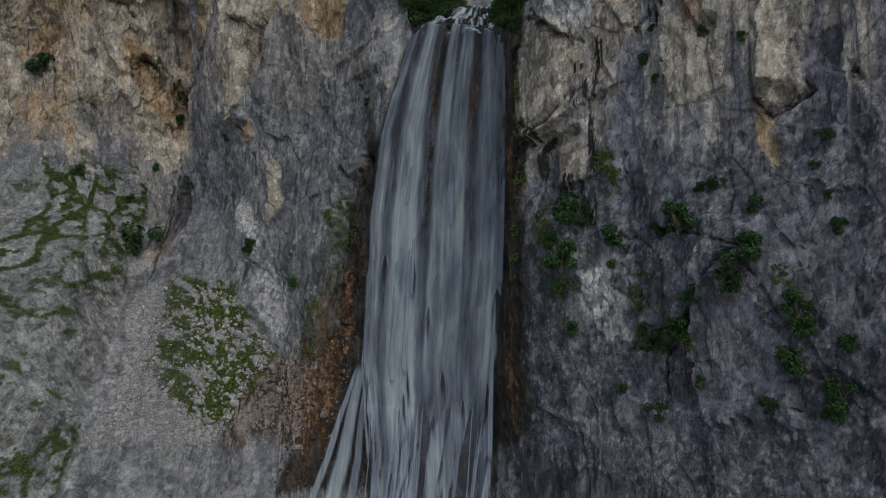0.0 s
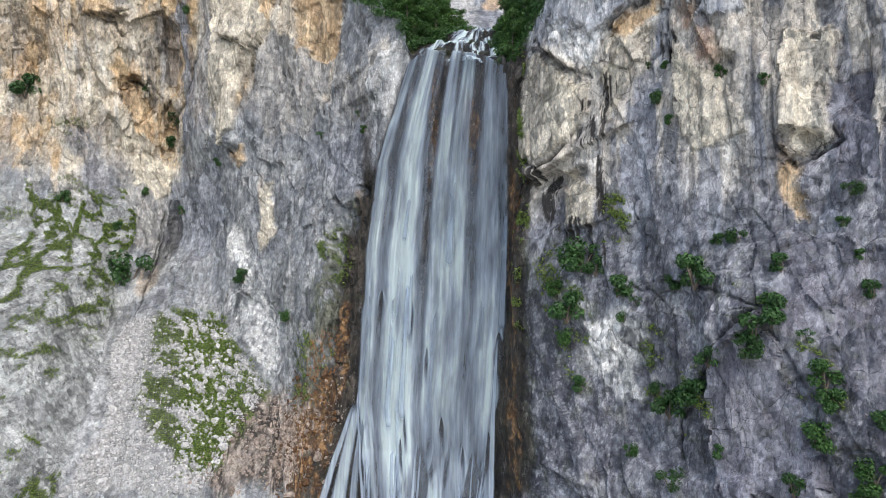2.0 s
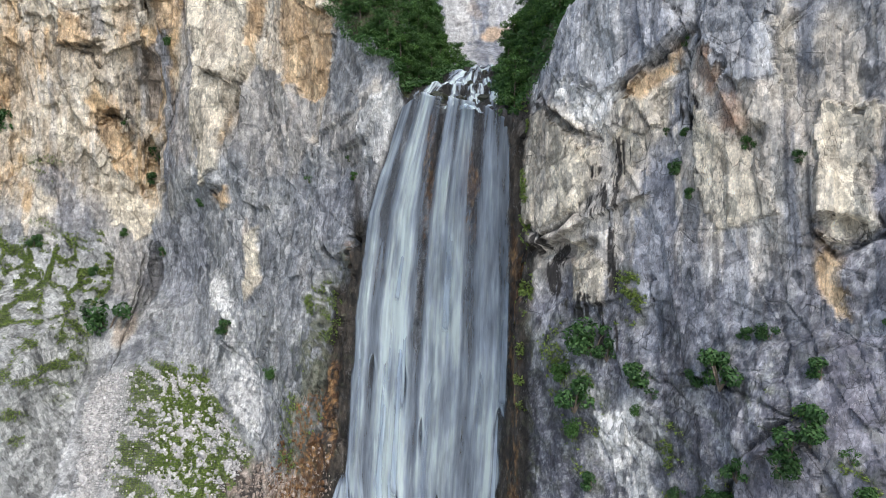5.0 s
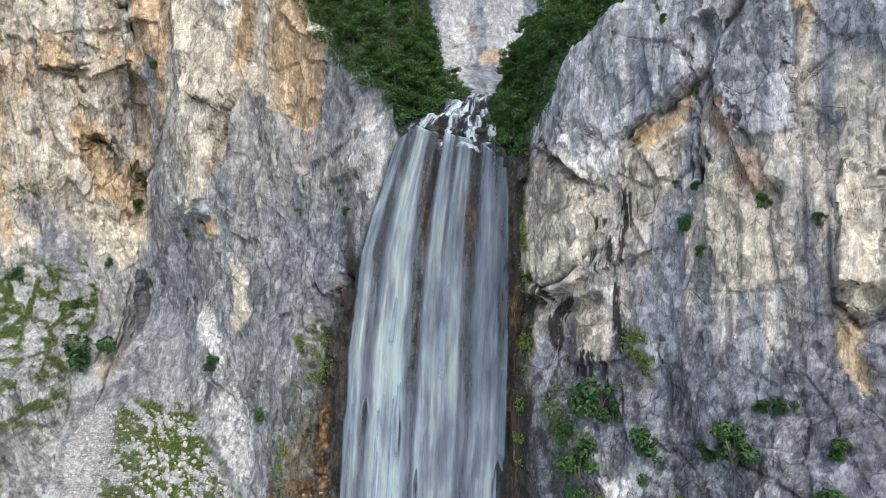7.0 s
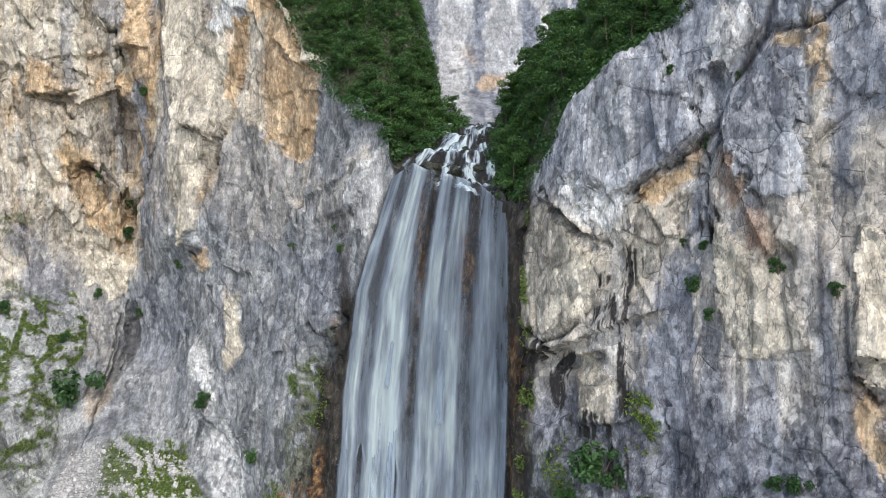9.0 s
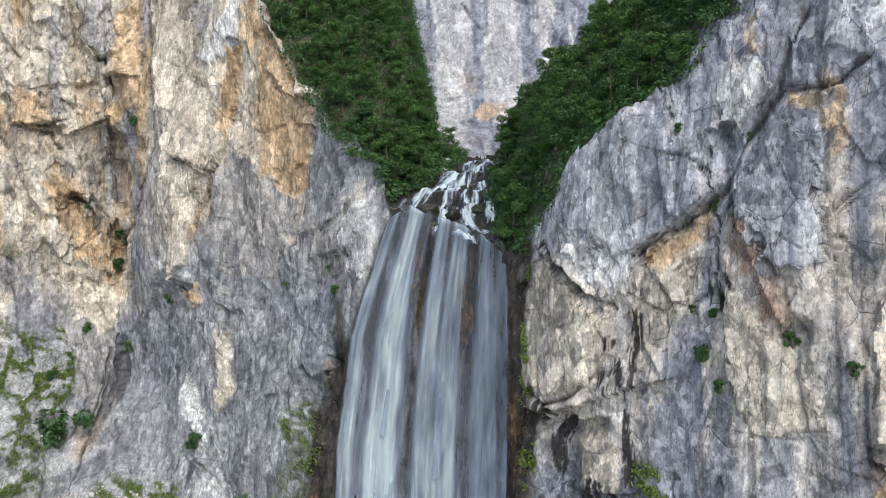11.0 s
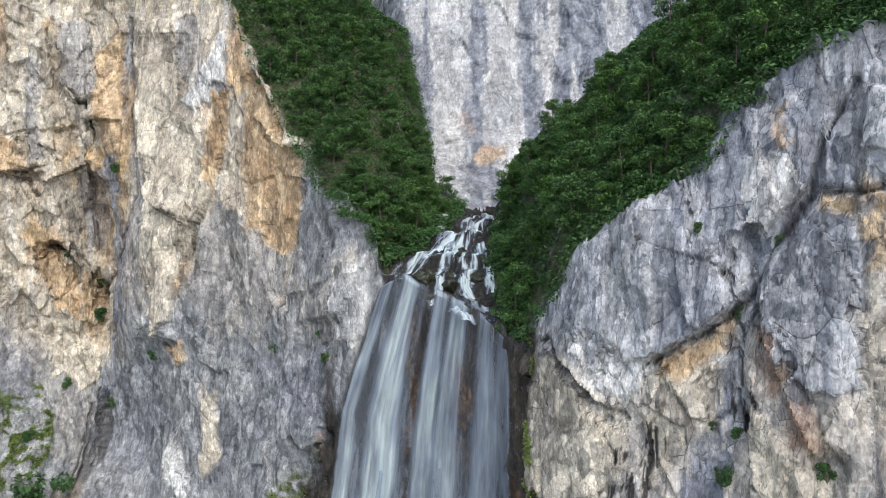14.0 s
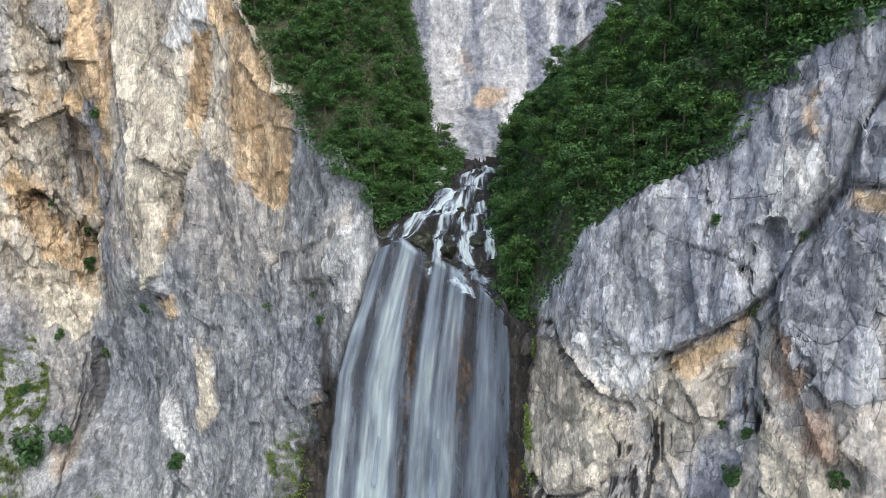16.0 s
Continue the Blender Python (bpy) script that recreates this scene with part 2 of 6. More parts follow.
def water_material(name, cover, scale, tint=(0.63, 0.745, 0.89), silky=False):
    """Falling water: white, aerated threads with clear gaps between them. UV: metres across, metres down."""
    mat, nt, shader = material(name, 0.35)
    uv = nt.nodes.new("ShaderNodeUVMap").outputs[0]
    def flow(sx, sy, detail, rough):
        mapping = nt.nodes.new("ShaderNodeMapping")
        mapping.inputs["Scale"].default_value = (sx, sy, 1.0)
        nt.links.new(uv, mapping.inputs[0])
        node = add_node(nt, "ShaderNodeTexNoise", Scale=1.0, Detail=detail, Roughness=rough, Distortion=0.6)
        nt.links.new(mapping.outputs[0], node.inputs["Vector"])
        return node.outputs["Fac"]

    threads, bands = flow(1.5 * scale, 0.15 * scale, 8.0, 0.62), flow(0.45 * scale, 0.05 * scale, 3.0, 0.5)
    level = math_node(nt, "ADD", math_node(nt, "MULTIPLY", threads, 0.66), math_node(nt, "MULTIPLY", bands, 0.54))
    edge = nt.nodes.new("ShaderNodeAttribute")
    edge.attribute_name = "tone"
    mask = ramp_node(nt, level, (0.62 - cover * 0.3, 0.0), (0.93 - cover * 0.3, 1.0))
    alpha = math_node(nt, "MULTIPLY", mask, edge.outputs["Fac"])
    if silky:
        sway = math_node(nt, "MULTIPLY", math_node(nt, "SUBTRACT", level, 0.60), 1.25)
        body = math_node(nt, "ADD", edge.outputs["Fac"], math_node(nt, "MULTIPLY", sway, 1.0))
        hold = ramp_node(nt, edge.outputs["Fac"], (0.0, 0.0), (0.25, 1.0))
        alpha = ramp_node(nt, math_node(nt, "MULTIPLY", body, hold), (0.0, 0.0), (1.0, 0.95))
        foamy = math_node(nt, "ADD", math_node(nt, "MULTIPLY", flow(2.4 * scale, 0.10 * scale, 6.0, 0.6), 0.55), math_node(nt, "MULTIPLY", flow(0.8 * scale, 0.16 * scale, 5.0, 0.6), 0.35))
        foamy = math_node(nt, "ADD", foamy, math_node(nt, "MULTIPLY", edge.outputs["Fac"], 0.55))
        white = ramp_node(nt, foamy, (0.50, tuple(0.40 * c for c in tint)), (0.80, tuple(0.85 * c for c in tint)), (1.0, tuple(min(0.97, 1.32 * c) for c in tint)))
    shader.inputs["Base Color"].default_value = (*tint, 1)
    shader.inputs["Specular IOR Level"].default_value = 0.25
    clear = nt.nodes.new("ShaderNodeBsdfTransparent")
    thin = nt.nodes.new("ShaderNodeBsdfTranslucent")
    thin.inputs[0].default_value = (*tint, 1)
    foam = nt.nodes.new("ShaderNodeMixShader")
    foam.inputs[0].default_value = 0.35
    if silky:
        nt.links.new(white, shader.inputs["Base Color"])
        nt.links.new(white, thin.inputs[0])
    nt.links.new(shader.outputs[0], foam.inputs[1])
    nt.links.new(thin.outputs[0], foam.inputs[2])
    both = nt.nodes.new("ShaderNodeMixShader")
    nt.links.new(alpha, both.inputs[0])
    nt.links.new(clear.outputs[0], both.inputs[1])
    nt.links.new(foam.outputs[0], both.inputs[2])
    nt.links.new(both.outputs[0], nt.nodes["Material Output"].inputs[0])
    return mat


ROCK = rock_material("limestone")
BARK = plain_material("bark", (0.10, 0.08, 0.06), (0.24, 0.20, 0.16), 5.0)
STONE = plain_material("scree_stone", (0.24, 0.238, 0.232), (0.68, 0.67, 0.655), 2.2)
WET_STONE = plain_material("wet_stone", (0.008, 0.008, 0.006), (0.042, 0.050, 0.016), 2.5, 0.45, 0.12)
BROWN_STONE = plain_material("stained_stone", (0.09, 0.06, 0.045), (0.52, 0.44, 0.37), 2.2)
BANK_STONE = plain_material("bank_stone", (0.16, 0.16, 0.16), (0.42, 0.42, 0.41), 2.2)
RUST_STONE = plain_material("rust_stone", (0.025, 0.016, 0.011), (0.26, 0.13, 0.05), 2.2, 0.6)
GRAVEL = plain_material("gravel", (0.25, 0.25, 0.23), (0.5, 0.49, 0.46), 0.8)
LEAF = leaf_material("tree_leaves", (0.014, 0.053, 0.017), (0.128, 0.272, 0.064))
SHRUB = leaf_material("shrub_leaves", (0.022, 0.074, 0.020), (0.082, 0.190, 0.050))
GRASS = leaf_material("grass_blades", (0.085, 0.145, 0.03), (0.25, 0.34, 0.085))
WATER_FALL = water_material("water_curtain", 0.5, 1.0, silky=True)
WATER_STEP = water_material("water_cascade", 0.55, 1.5, silky=True)

# ---- the cliff: contour lines of its face, from the west slab round to the east wall ----
CONTOURS = {
    -12: ((-150, 30), (-100, 65), (-70, 90), (-62, 97), (-54, 102), (-45, 105), (-36, 108), (-29, 111), (-22, 115), (-17, 118), (-12, 119),
          (-3, 118), (8, 115), (13, 106), (19, 93), (24, 88), (29, 82), (35, 75), (40, 68), (60, 48), (95, 16)),
    20: ((-150, 60), (-100, 97), (-72, 125), (-66, 134), (-60, 139), (-50, 141), (-40, 142), (-32, 142.5), (-26, 146), (-20, 145), (-15, 141.5),
         (-3, 136), (9, 128), (12.6, 117), (19, 102), (24.5, 97.5), (30, 91.5), (36, 85), (41, 78), (60, 58), (95, 25)),
    40: ((-150, 75), (-100, 114), (-77, 141), (-73.5, 164), (-66, 164.5), (-57, 163.5), (-49, 167), (-36, 158.5), (-25, 148), (-20, 146.5), (-14, 143),
         (-2, 137), (9.5, 128), (12.6, 119), (18.5, 107.5), (24.5, 102.5), (31.5, 95), (36.5, 89.5), (41, 83.5), (60, 64), (95, 30)),
    60: ((-150, 115), (-97, 158), (-78, 170), (-73, 177), (-67, 185.5), (-63, 181.5), (-46.7, 171), (-37.7, 166), (-25, 153), (-18.5, 149.5), (-12.5, 145),
         (-1.5, 138), (9.5, 128), (12.8, 119.5), (18.5, 112.5), (24.5, 106.5), (31, 100), (37.5, 93.5), (42, 89.5), (60, 72), (95, 40)),
    80: ((-150, 130), (-98, 170), (-83, 178), (-76, 184), (-69.5, 188), (-64.5, 183), (-47, 173.5), (-37, 168.5), (-22, 154.5), (-17, 150.8), (-10, 145.5),
         (0, 136), (9.5, 126.5), (13, 118.5), (19.5, 111.5), (24.5, 107), (31, 101.6), (37, 95.5), (42.5, 91.5), (62, 74), (97, 42)),
    100: ((-150, 140), (-100, 176), (-84, 180), (-76.5, 183), (-68.5, 186), (-64, 182), (-47, 174), (-37, 171), (-23, 160), (-14, 150.5), (-7, 146),
          (1.5, 135), (10, 126.5), (14, 117.5), (19, 110), (24.5, 105.5), (30, 102.5), (36.5, 97), (42, 92.5), (62, 76), (97, 44)),
    125: ((-150, 142), (-102, 176), (-86, 178), (-78, 176.5), (-68, 181.5), (-63, 180), (-46, 176), (-37, 173), (-25, 164), (-17, 156), (-8, 150),
          (3, 140), (11, 131), (16, 122), (21, 113), (26, 109), (31, 104), (37, 100), (43, 95), (63, 79), (98, 47)),
    170: ((-150, 146), (-102, 180), (-86, 181), (-78, 180), (-68, 181), (-58, 183), (-46, 180), (-37, 177), (-25, 168), (-17, 160), (-8, 155),
          (1, 150), (11, 138), (16, 127), (21, 118), (26, 114), (31, 109), (37, 105), (43, 100), (63, 84), (98, 52)),
}
LEVEL_Z = np.array(sorted(CONTOURS), float)
LINES = np.array([CONTOURS[z] for z in sorted(CONTOURS)], float)      # level, station, xy


def face_point(u, z):
    """Plan position of the bare cliff face at station u (0 to 20) and height z."""
    i = np.clip(np.floor(u).astype(int), 0, LINES.shape[1] - 2)
    f = u - i
    f = f + 0.25 * (smooth(0, 1, f) - f)
    k = np.clip(np.searchsorted(LEVEL_Z, z) - 1, 0, len(LEVEL_Z) - 2)
    g = (z - LEVEL_Z[k]) / (LEVEL_Z[k + 1] - LEVEL_Z[k])
    low = LINES[k, i] + (LINES[k, i + 1] - LINES[k, i]) * f[..., None]
    high = LINES[k + 1, i] + (LINES[k + 1, i + 1] - LINES[k + 1, i]) * f[..., None]
    return low + (high - low) * g[..., None]


def bed_axis(y):
    return np.interp(y, (120, 130, 145, 160, 175, 200), (6.0, 4.5, 3.0, 8.0, 11.0, 14.0))


def bed_height(y):
    return np.interp(y, (118, 124, 131, 139, 141, 145.5, 146.5, 149.5, 151, 156, 157.5, 163, 172, 200),
                     (86, 87.5, 90.3, 91.2, 93.4, 94.6, 97.2, 98.2, 100.8, 101.5, 103.4, 104.2, 107.5, 112.0))


def upper_ground(x, y):
    """The ravine above the fall: stream bed between two wooded flanks."""
    axis, bed = bed_axis(y), bed_height(y)
    d = np.maximum(0, axis - 9 - x)
    rim_y = np.interp(x, (-45, -36, -24, -14, -6, 4), (176, 172, 162, 150, 144, 137))
    left = bed + 4.5 * smooth(0, 3.5, d) * smooth(156, 146, y) + 0.1 * d + 0.022 * d * d + 0.8 * np.clip(y - rim_y, 0, 40) * np.clip(d / 10, 0, 1)
    e = np.maximum(0, x - axis - 4)
    rim = np.interp(x, (8, 10, 12, 13.5, 15, 17, 21.7, 26, 28, 30, 32.4, 36, 40, 50, 100), (84, 86, 88, 90.5, 93, 98.3, 102.6, 104.9, 107.3, 111.6, 113.8, 116.4, 117.8, 122, 140))
    rim_y2 = np.interp(x, (12, 15, 19, 25, 31, 37, 43, 62), (124, 117, 110, 106, 102, 97, 93, 76))
    right = np.maximum(bed + 0.25 * e + 0.02 * e * e, rim + 0.36 * np.clip(y - rim_y2, 0, 45))
    right = np.where(x > axis + 2, right, bed)
    return np.where(x < axis, left, right)


# the fall's two edges by height
FALL_Z = (97, 93, 88, 80, 74, 56, 45, 28, 18, 11, 2)
FALL_LEFT = (-5.6, -6.7, -8.4, -11.0, -12.7, -15.0, -15.4, -16.2, -14.8, -13.6, -13)
FALL_RIGHT = (10.9, 11.0, 11.1, 11.1, 11.2, 11.0, 10.7, 9.4, 8.8, 8.4, 8.2)


def behind_fall(x, z, margin=0.0):
    """One where the water runs over the face."""
    left = np.interp(z, FALL_Z[::-1], FALL_LEFT[::-1]) - margin
    right = np.interp(z, FALL_Z[::-1], FALL_RIGHT[::-1]) + margin
    return smooth(-0.8, 0.8, x - left) * smooth(0.9, -0.7, x - right)


# gullies, notches and overhangs in the face: (x, z, half width, half height, depth in metres)
DENTS = (
    (-76.5, 98, 3.2, 2.0, 1.2), (-81, 112.5, 4.0, 1.8, 1.2), (-69.5, 88, 1.4, 7, 2.0), (-68.5, 112, 1.0, 18, 1.4), (-67, 64, 1.6, 8, 2.2),
    (-47.5, 80, 1.6, 2.4, 1.5), (-44, 98, 1.2, 10, 1.4), (-20, 55, 3.0, 16, 1.6), (-76, 121, 5, 2, 0.8), (-90, 118, 6, 2, 1.0),
    (12.0, 74, 1.0, 16, 1.6), (17.5, 67.5, 3.5, 1.6, 1.6), (30.5, 95, 1.2, 7, 1.6), (29.0, 89, 2.0, 4, 0.9), (42.5, 69.5, 2.2, 2.0, 2.0),
    (35.5, 79, 1.0, 3, 0.8), (26.5, 58, 1.0, 6, 0.8),
)
# ledges: rock above the line from (x, z) to (x, z) juts out by so many metres
LEDGES_EAST = (
    (14.3, 87.9, 17.8, 86.4, 1.2), (17.8, 86.4, 21.1, 81.8, 1.2), (24.7, 87.1, 27.1, 90.3, 1.6), (27.1, 90.3, 30.5, 94.6, 1.6),
    (31.7, 91.8, 33.4, 86.4, 0.9), (33.4, 86.4, 35.1, 80.6, 0.9), (13.1, 69.2, 14.7, 67.4, 1.6), (14.7, 67.4, 20, 70.9, 1.5),
    (20, 70.9, 26.9, 74.6, 0.8), (40.3, 69.1, 42.4, 68.4, 1.6),
    (35.3, 44.9, 40, 49.4, 1.2), (28.8, 53, 34.4, 52.4, 0.8), (18.6, 59.6, 23.5, 61, 0.7),
)
LEDGES_WEST = (
    (-73.5, 131.4, -71.3, 127.9, 2.2), (-71.3, 127.9, -69.1, 127.6, 2.4), (-69.4, 124.6, -61.8, 123.7, 2), (-77.2, 111.8, -66.6, 116.7, 1.6),
    (-77.5, 100.3, -73.8, 97.1, 2.4), (-73.8, 97.1, -71.9, 94.2, 2.4), (-50.9, 107, -43.6, 102.1, 1.6), (-43.6, 102.1, -41.2, 105.6, 1.4),
    (-31.3, 122.8, -25.6, 116.2, 1.6), (-25.6, 116.2, -22.7, 116.7, 1.6), (-40, 129.8, -35.8, 128.8, 1), (-86.7, 113.8, -78.6, 113.5, 2),
    (-49.7, 80.3, -44.9, 76.2, 1.2), (-36.7, 43.2, -30, 52.9, 0.8), (-77.4, 119, -74.6, 118.2, 1.6), (-23.5, 90.2, -15.7, 93.3, 0.9),
    (-11.8, 93.7, -7.7, 96.5, 1),
)
SWELLS = (
    (17.5, 80, 6.5, 13, 2.2), (25, 99, 6, 7, 1.6), (34, 84, 5, 12, 1.5), (-55, 100, 7, 24, 1.8), (-31, 108, 6, 18, 1.5), (36, 48, 5, 9, 1.8),
    (-40, 66, 5, 12, 1.2), (40, 76, 3, 8, 1.2), (-60, 118, 5, 16, 1.4), (33.5, 108, 3, 4, 0.8),
)

# patches of colour on the face: (x, z, half width, half height, strength)
OCHRE = (
    (32.8, 87.9, 1, 3.3, 1), (34.6, 82.5, 1.5, 2.6, 0.7), (26.2, 89.5, 2.4, 0.6, 0.9), (26.3, 86.4, 1.8, 1.9, 0.7), (41.2, 66.6, 1.1, 3.2, 0.7),
    (32.9, 76.6, 0.8, 3, 0.4), (24.9, 62.7, 0.9, 1.6, 0.6), (-28, 108.3, 4.6, 12, 1), (-39.8, 121.7, 2.4, 7.5, 1), (-24.2, 120.2, 2.5, 6, 0.6),
    (-63, 125.8, 3.9, 5.6, 0.8), (-77.1, 95.5, 2.9, 5.2, 1), (-48.4, 78.4, 2, 2.2, 0.8), (-40.3, 69.8, 1.5, 4.2, 0.6), (-72.5, 121.1, 2.8, 3.9, 0.7),
    (-98.8, 107.9, 7.9, 10.5, 0.6), (-81.7, 112.7, 8, 5.3, 0.5), (-69, 50, 2.2, 4, 0.8),
)
CREAM = (
    (18.5, 79.1, 5.9, 9.1, 1), (26.9, 87, 2.6, 3.8, 0.9), (34.6, 79, 5, 5.3, 0.95), (42.5, 80.9, 2.4, 11.8, 0.9), (20.6, 65.9, 3.4, 3.8, 0.5),
    (25.8, 65.8, 1.9, 4.8, 0.4), (37.6, 87.6, 1.6, 5.1, 0.6), (32, 95.8, 2.4, 2.4, 0.3), (-44.2, 132.9, 9.8, 10.9, 0.9), (-51.2, 98, 5, 9.9, 0.95),
    (-78.1, 111.3, 7.9, 6.7, 0.8), (-82.8, 88.8, 4.5, 7.9, 0.8), (-12.6, 93.3, 5.3, 6.2, 0.9), (-35.1, 107.6, 4.2, 9.5, 0.7),
    (-71.5, 77.6, 4.7, 5.9, 0.5), (-78, 75.4, 10.7, 8.1, 0.35),
)
SLATE = (
    (23.1, 91.2, 4.9, 3.3, 1), (39.9, 89.7, 1.4, 1.7, 0.8), (35.2, 87.1, 2.6, 2, 0.8), (28.6, 64, 2.2, 10.5, 0.85), (39.1, 70.5, 2.2, 6, 0.85),
    (15, 54.9, 2.9, 5.8, 0.7), (34.2, 60.6, 12.7, 4.3, 0.55), (16.2, 76.9, 0.9, 5.7, 0.9), (16.7, 89, 1.4, 2.5, 1), (-60.6, 97.8, 2.5, 8.6, 1),
    (-60.7, 122.6, 1.7, 9, 0.8), (-41.5, 120.7, 1.3, 4.3, 0.7), (-32.4, 98.2, 2.6, 6.2, 0.6), (-21.6, 77.1, 6.5, 7.5, 0.7),
    (-55.4, 60.9, 5.6, 9, 0.55), (-81, 73.6, 5.5, 7.7, 0.8), (-85.5, 83.8, 4, 5.3, 0.9),
)
SLATE_LOW = (
    (-64.9, 46.8, 4.4, 4.4, 0.8), (-56.1, 55.6, 5.2, 9.1, 0.6), (-36.9, 63.3, 8.6, 9.8, 0.6), (43.3, 44.2, 5.6, 13.6, 0.9),
    (37.1, 41.8, 4, 4.7, 0.45), (23.7, 45.8, 7.1, 4.8, 0.4), (27.1, 30.3, 11.8, 6.6, 0.6), (19.7, 95.1, 4.5, 3.9, 0.9), (23.4, 98.9, 3.2, 3.7, 0.8),
    (35.6, 93.4, 2.8, 4.2, 0.6), (32, 111, 2.9, 2.9, 0.8),
)
STAINS = (
    (24.1, 79.6, 0.6, 3, 1), (23.5, 73.6, 0.9, 3, 1), (21.6, 73.2, 1.3, 1.5, 0.8), (23.2, 64, 0.5, 3.6, 0.95), (19.8, 60.2, 1.5, 1.4, 0.8),
    (16.7, 64.8, 0.7, 3.2, 0.9), (21.8, 78.4, 0.4, 0.9, 0.9), (13.7, 69.3, 1, 1.3, 0.9), (22.7, 56.6, 0.7, 2.6, 0.9), (31, 85.3, 0.7, 1.8, 0.8),
)
CHALK = (
    (34, 72.6, 2.3, 5.3, 0.4), (20.9, 86, 2.7, 2, 0.6), (-47, 57, 2.3, 5.1, 0.9), (-44.1, 43.8, 3.7, 4.9, 0.6), (-34.4, 74.4, 3.7, 3.7, 0.5),
    (32.5, 104.9, 1.9, 2.3, 1), (-58.1, 137.3, 2.8, 6.8, 0.7), (-41.7, 130.5, 3.3, 4.3, 0.6), (24.4, 45.8, 2.8, 4.7, 0.7),
    (33.3, 105.3, 1.4, 1.9, 0.5), (29.8, 86.9, 1.4, 3.7, 0.5), (22.2, 42.9, 2.2, 3.7, 0.6),
)
WET = (
    (12.4, 84, 1.6, 9, 0.9),    (-18.5, 42, 3, 24, 1), (-20, 28, 5.5, 7, 0.8), (-15, 52, 2.2, 34, 1), (11.4, 62, 1.3, 26, 1), (11.2, 30, 2.2, 14, 1), (-2, 55, 12.5, 42, 0.92),
    (-67.5, 58, 1.2, 9, 0.6), (-3, 18, 16, 16, 0.9),
)
RUST = (
    (-22, 33, 4.0, 9, 0.9), (11.6, 66, 0.8, 24, 0.95), (11.4, 32, 1.2, 14, 0.95), (-18.6, 44, 2.2, 17, 0.9), (-24, 20, 5, 10, 1.0), (-26, 23, 6, 7, 0.6), (-17.5, 58, 1.2, 14, 0.5), (-2, 86, 1.2, 5, 0.7), (4.5, 80, 1.0, 8, 0.7), (-1.5, 74, 1.0, 12, 0.6),
)
GREEN = (
    (13.2, 88, 1.5, 5, 0.8),    (-21.5, 55, 3.2, 12, 0.75), (-27, 37, 5, 10, 0.6), (13.1, 62, 1.0, 22, 0.7), (-88, 62, 10, 10, 0.5), (-80, 44, 7, 14, 0.65),
    (-76, 28, 5, 9, 0.75), (24, 62, 2.5, 3.5, 0.8), (19.5, 50, 3.5, 9, 0.5), (30, 40, 5, 7, 0.6), (36, 49, 3, 4, 0.5), (41, 42, 2, 7, 0.6), (14, 96, 2, 4, 0.8), (-90, 84, 7, 4, 0.5),
)


# outlines on the face, (metres by which they stand out, ring of (x, z) corners), by kind of rock
SLATE_PANELS_A = (
    (0, ((-60, 137.7), (-58.6, 137.6), (-55.6, 120.9), (-52.7, 105.7), (-53, 94.5), (-54.2, 85.2), (-64.4, 82.4), (-66.4, 89.7), (-61.7, 99.2), (-57.3, 109.5))),
    (-0.3, ((-47.7, 143.5), (-43.7, 143.4), (-44, 136.5), (-46.1, 128.2), (-47.6, 132.7))),
    (0.7, ((-73.8, 144.6), (-68.3, 145.4), (-65.4, 127.9), (-69.4, 127.1), (-73.6, 131.3))),
    (-0.2, ((-80, 136.8), (-77.2, 133.3), (-76.1, 116.2), (-79.1, 115.6))),
    (-0.4, ((-71.1, 114.1), (-64.8, 115.4), (-68.3, 98), (-71, 99.2))),
    (0, ((-86.3, 84.6), (-83.2, 79.8), (-79.5, 74.7), (-74.9, 64.5), (-78.1, 64.1), (-84.4, 71))),
    (0.3, ((-24, 78.7), (-15.5, 82.2), (-12.2, 77.1), (-14.4, 70.4), (-21.5, 66.7), (-24.6, 72.8))),
)
SLATE_PANELS_B = (
    (0, ((-68.8, 71.3), (-53.4, 79.5), (-51.8, 63.7), (-59.3, 54.2), (-69.2, 59))),
    (-0.1, ((14.9, 83.1), (16, 83.4), (15.9, 75.7), (15.2, 73.4))),
    (-0.2, ((26.5, 79.4), (29.6, 79), (29.1, 69.3), (26.4, 68.5))),
    (-0.5, ((27.4, 86.8), (29.3, 87.9), (30.5, 83.8), (28.6, 81.7))),
    (-0.1, ((25.4, 72.6), (29.1, 72.4), (27.8, 54.1), (25.3, 54))),
    (-0.2, ((-90.3, 86.2), (-86, 85.2), (-81.2, 77.5), (-82.3, 76), (-88.3, 79.5))),
)
SLATE_PANELS = SLATE_PANELS_A + SLATE_PANELS_B
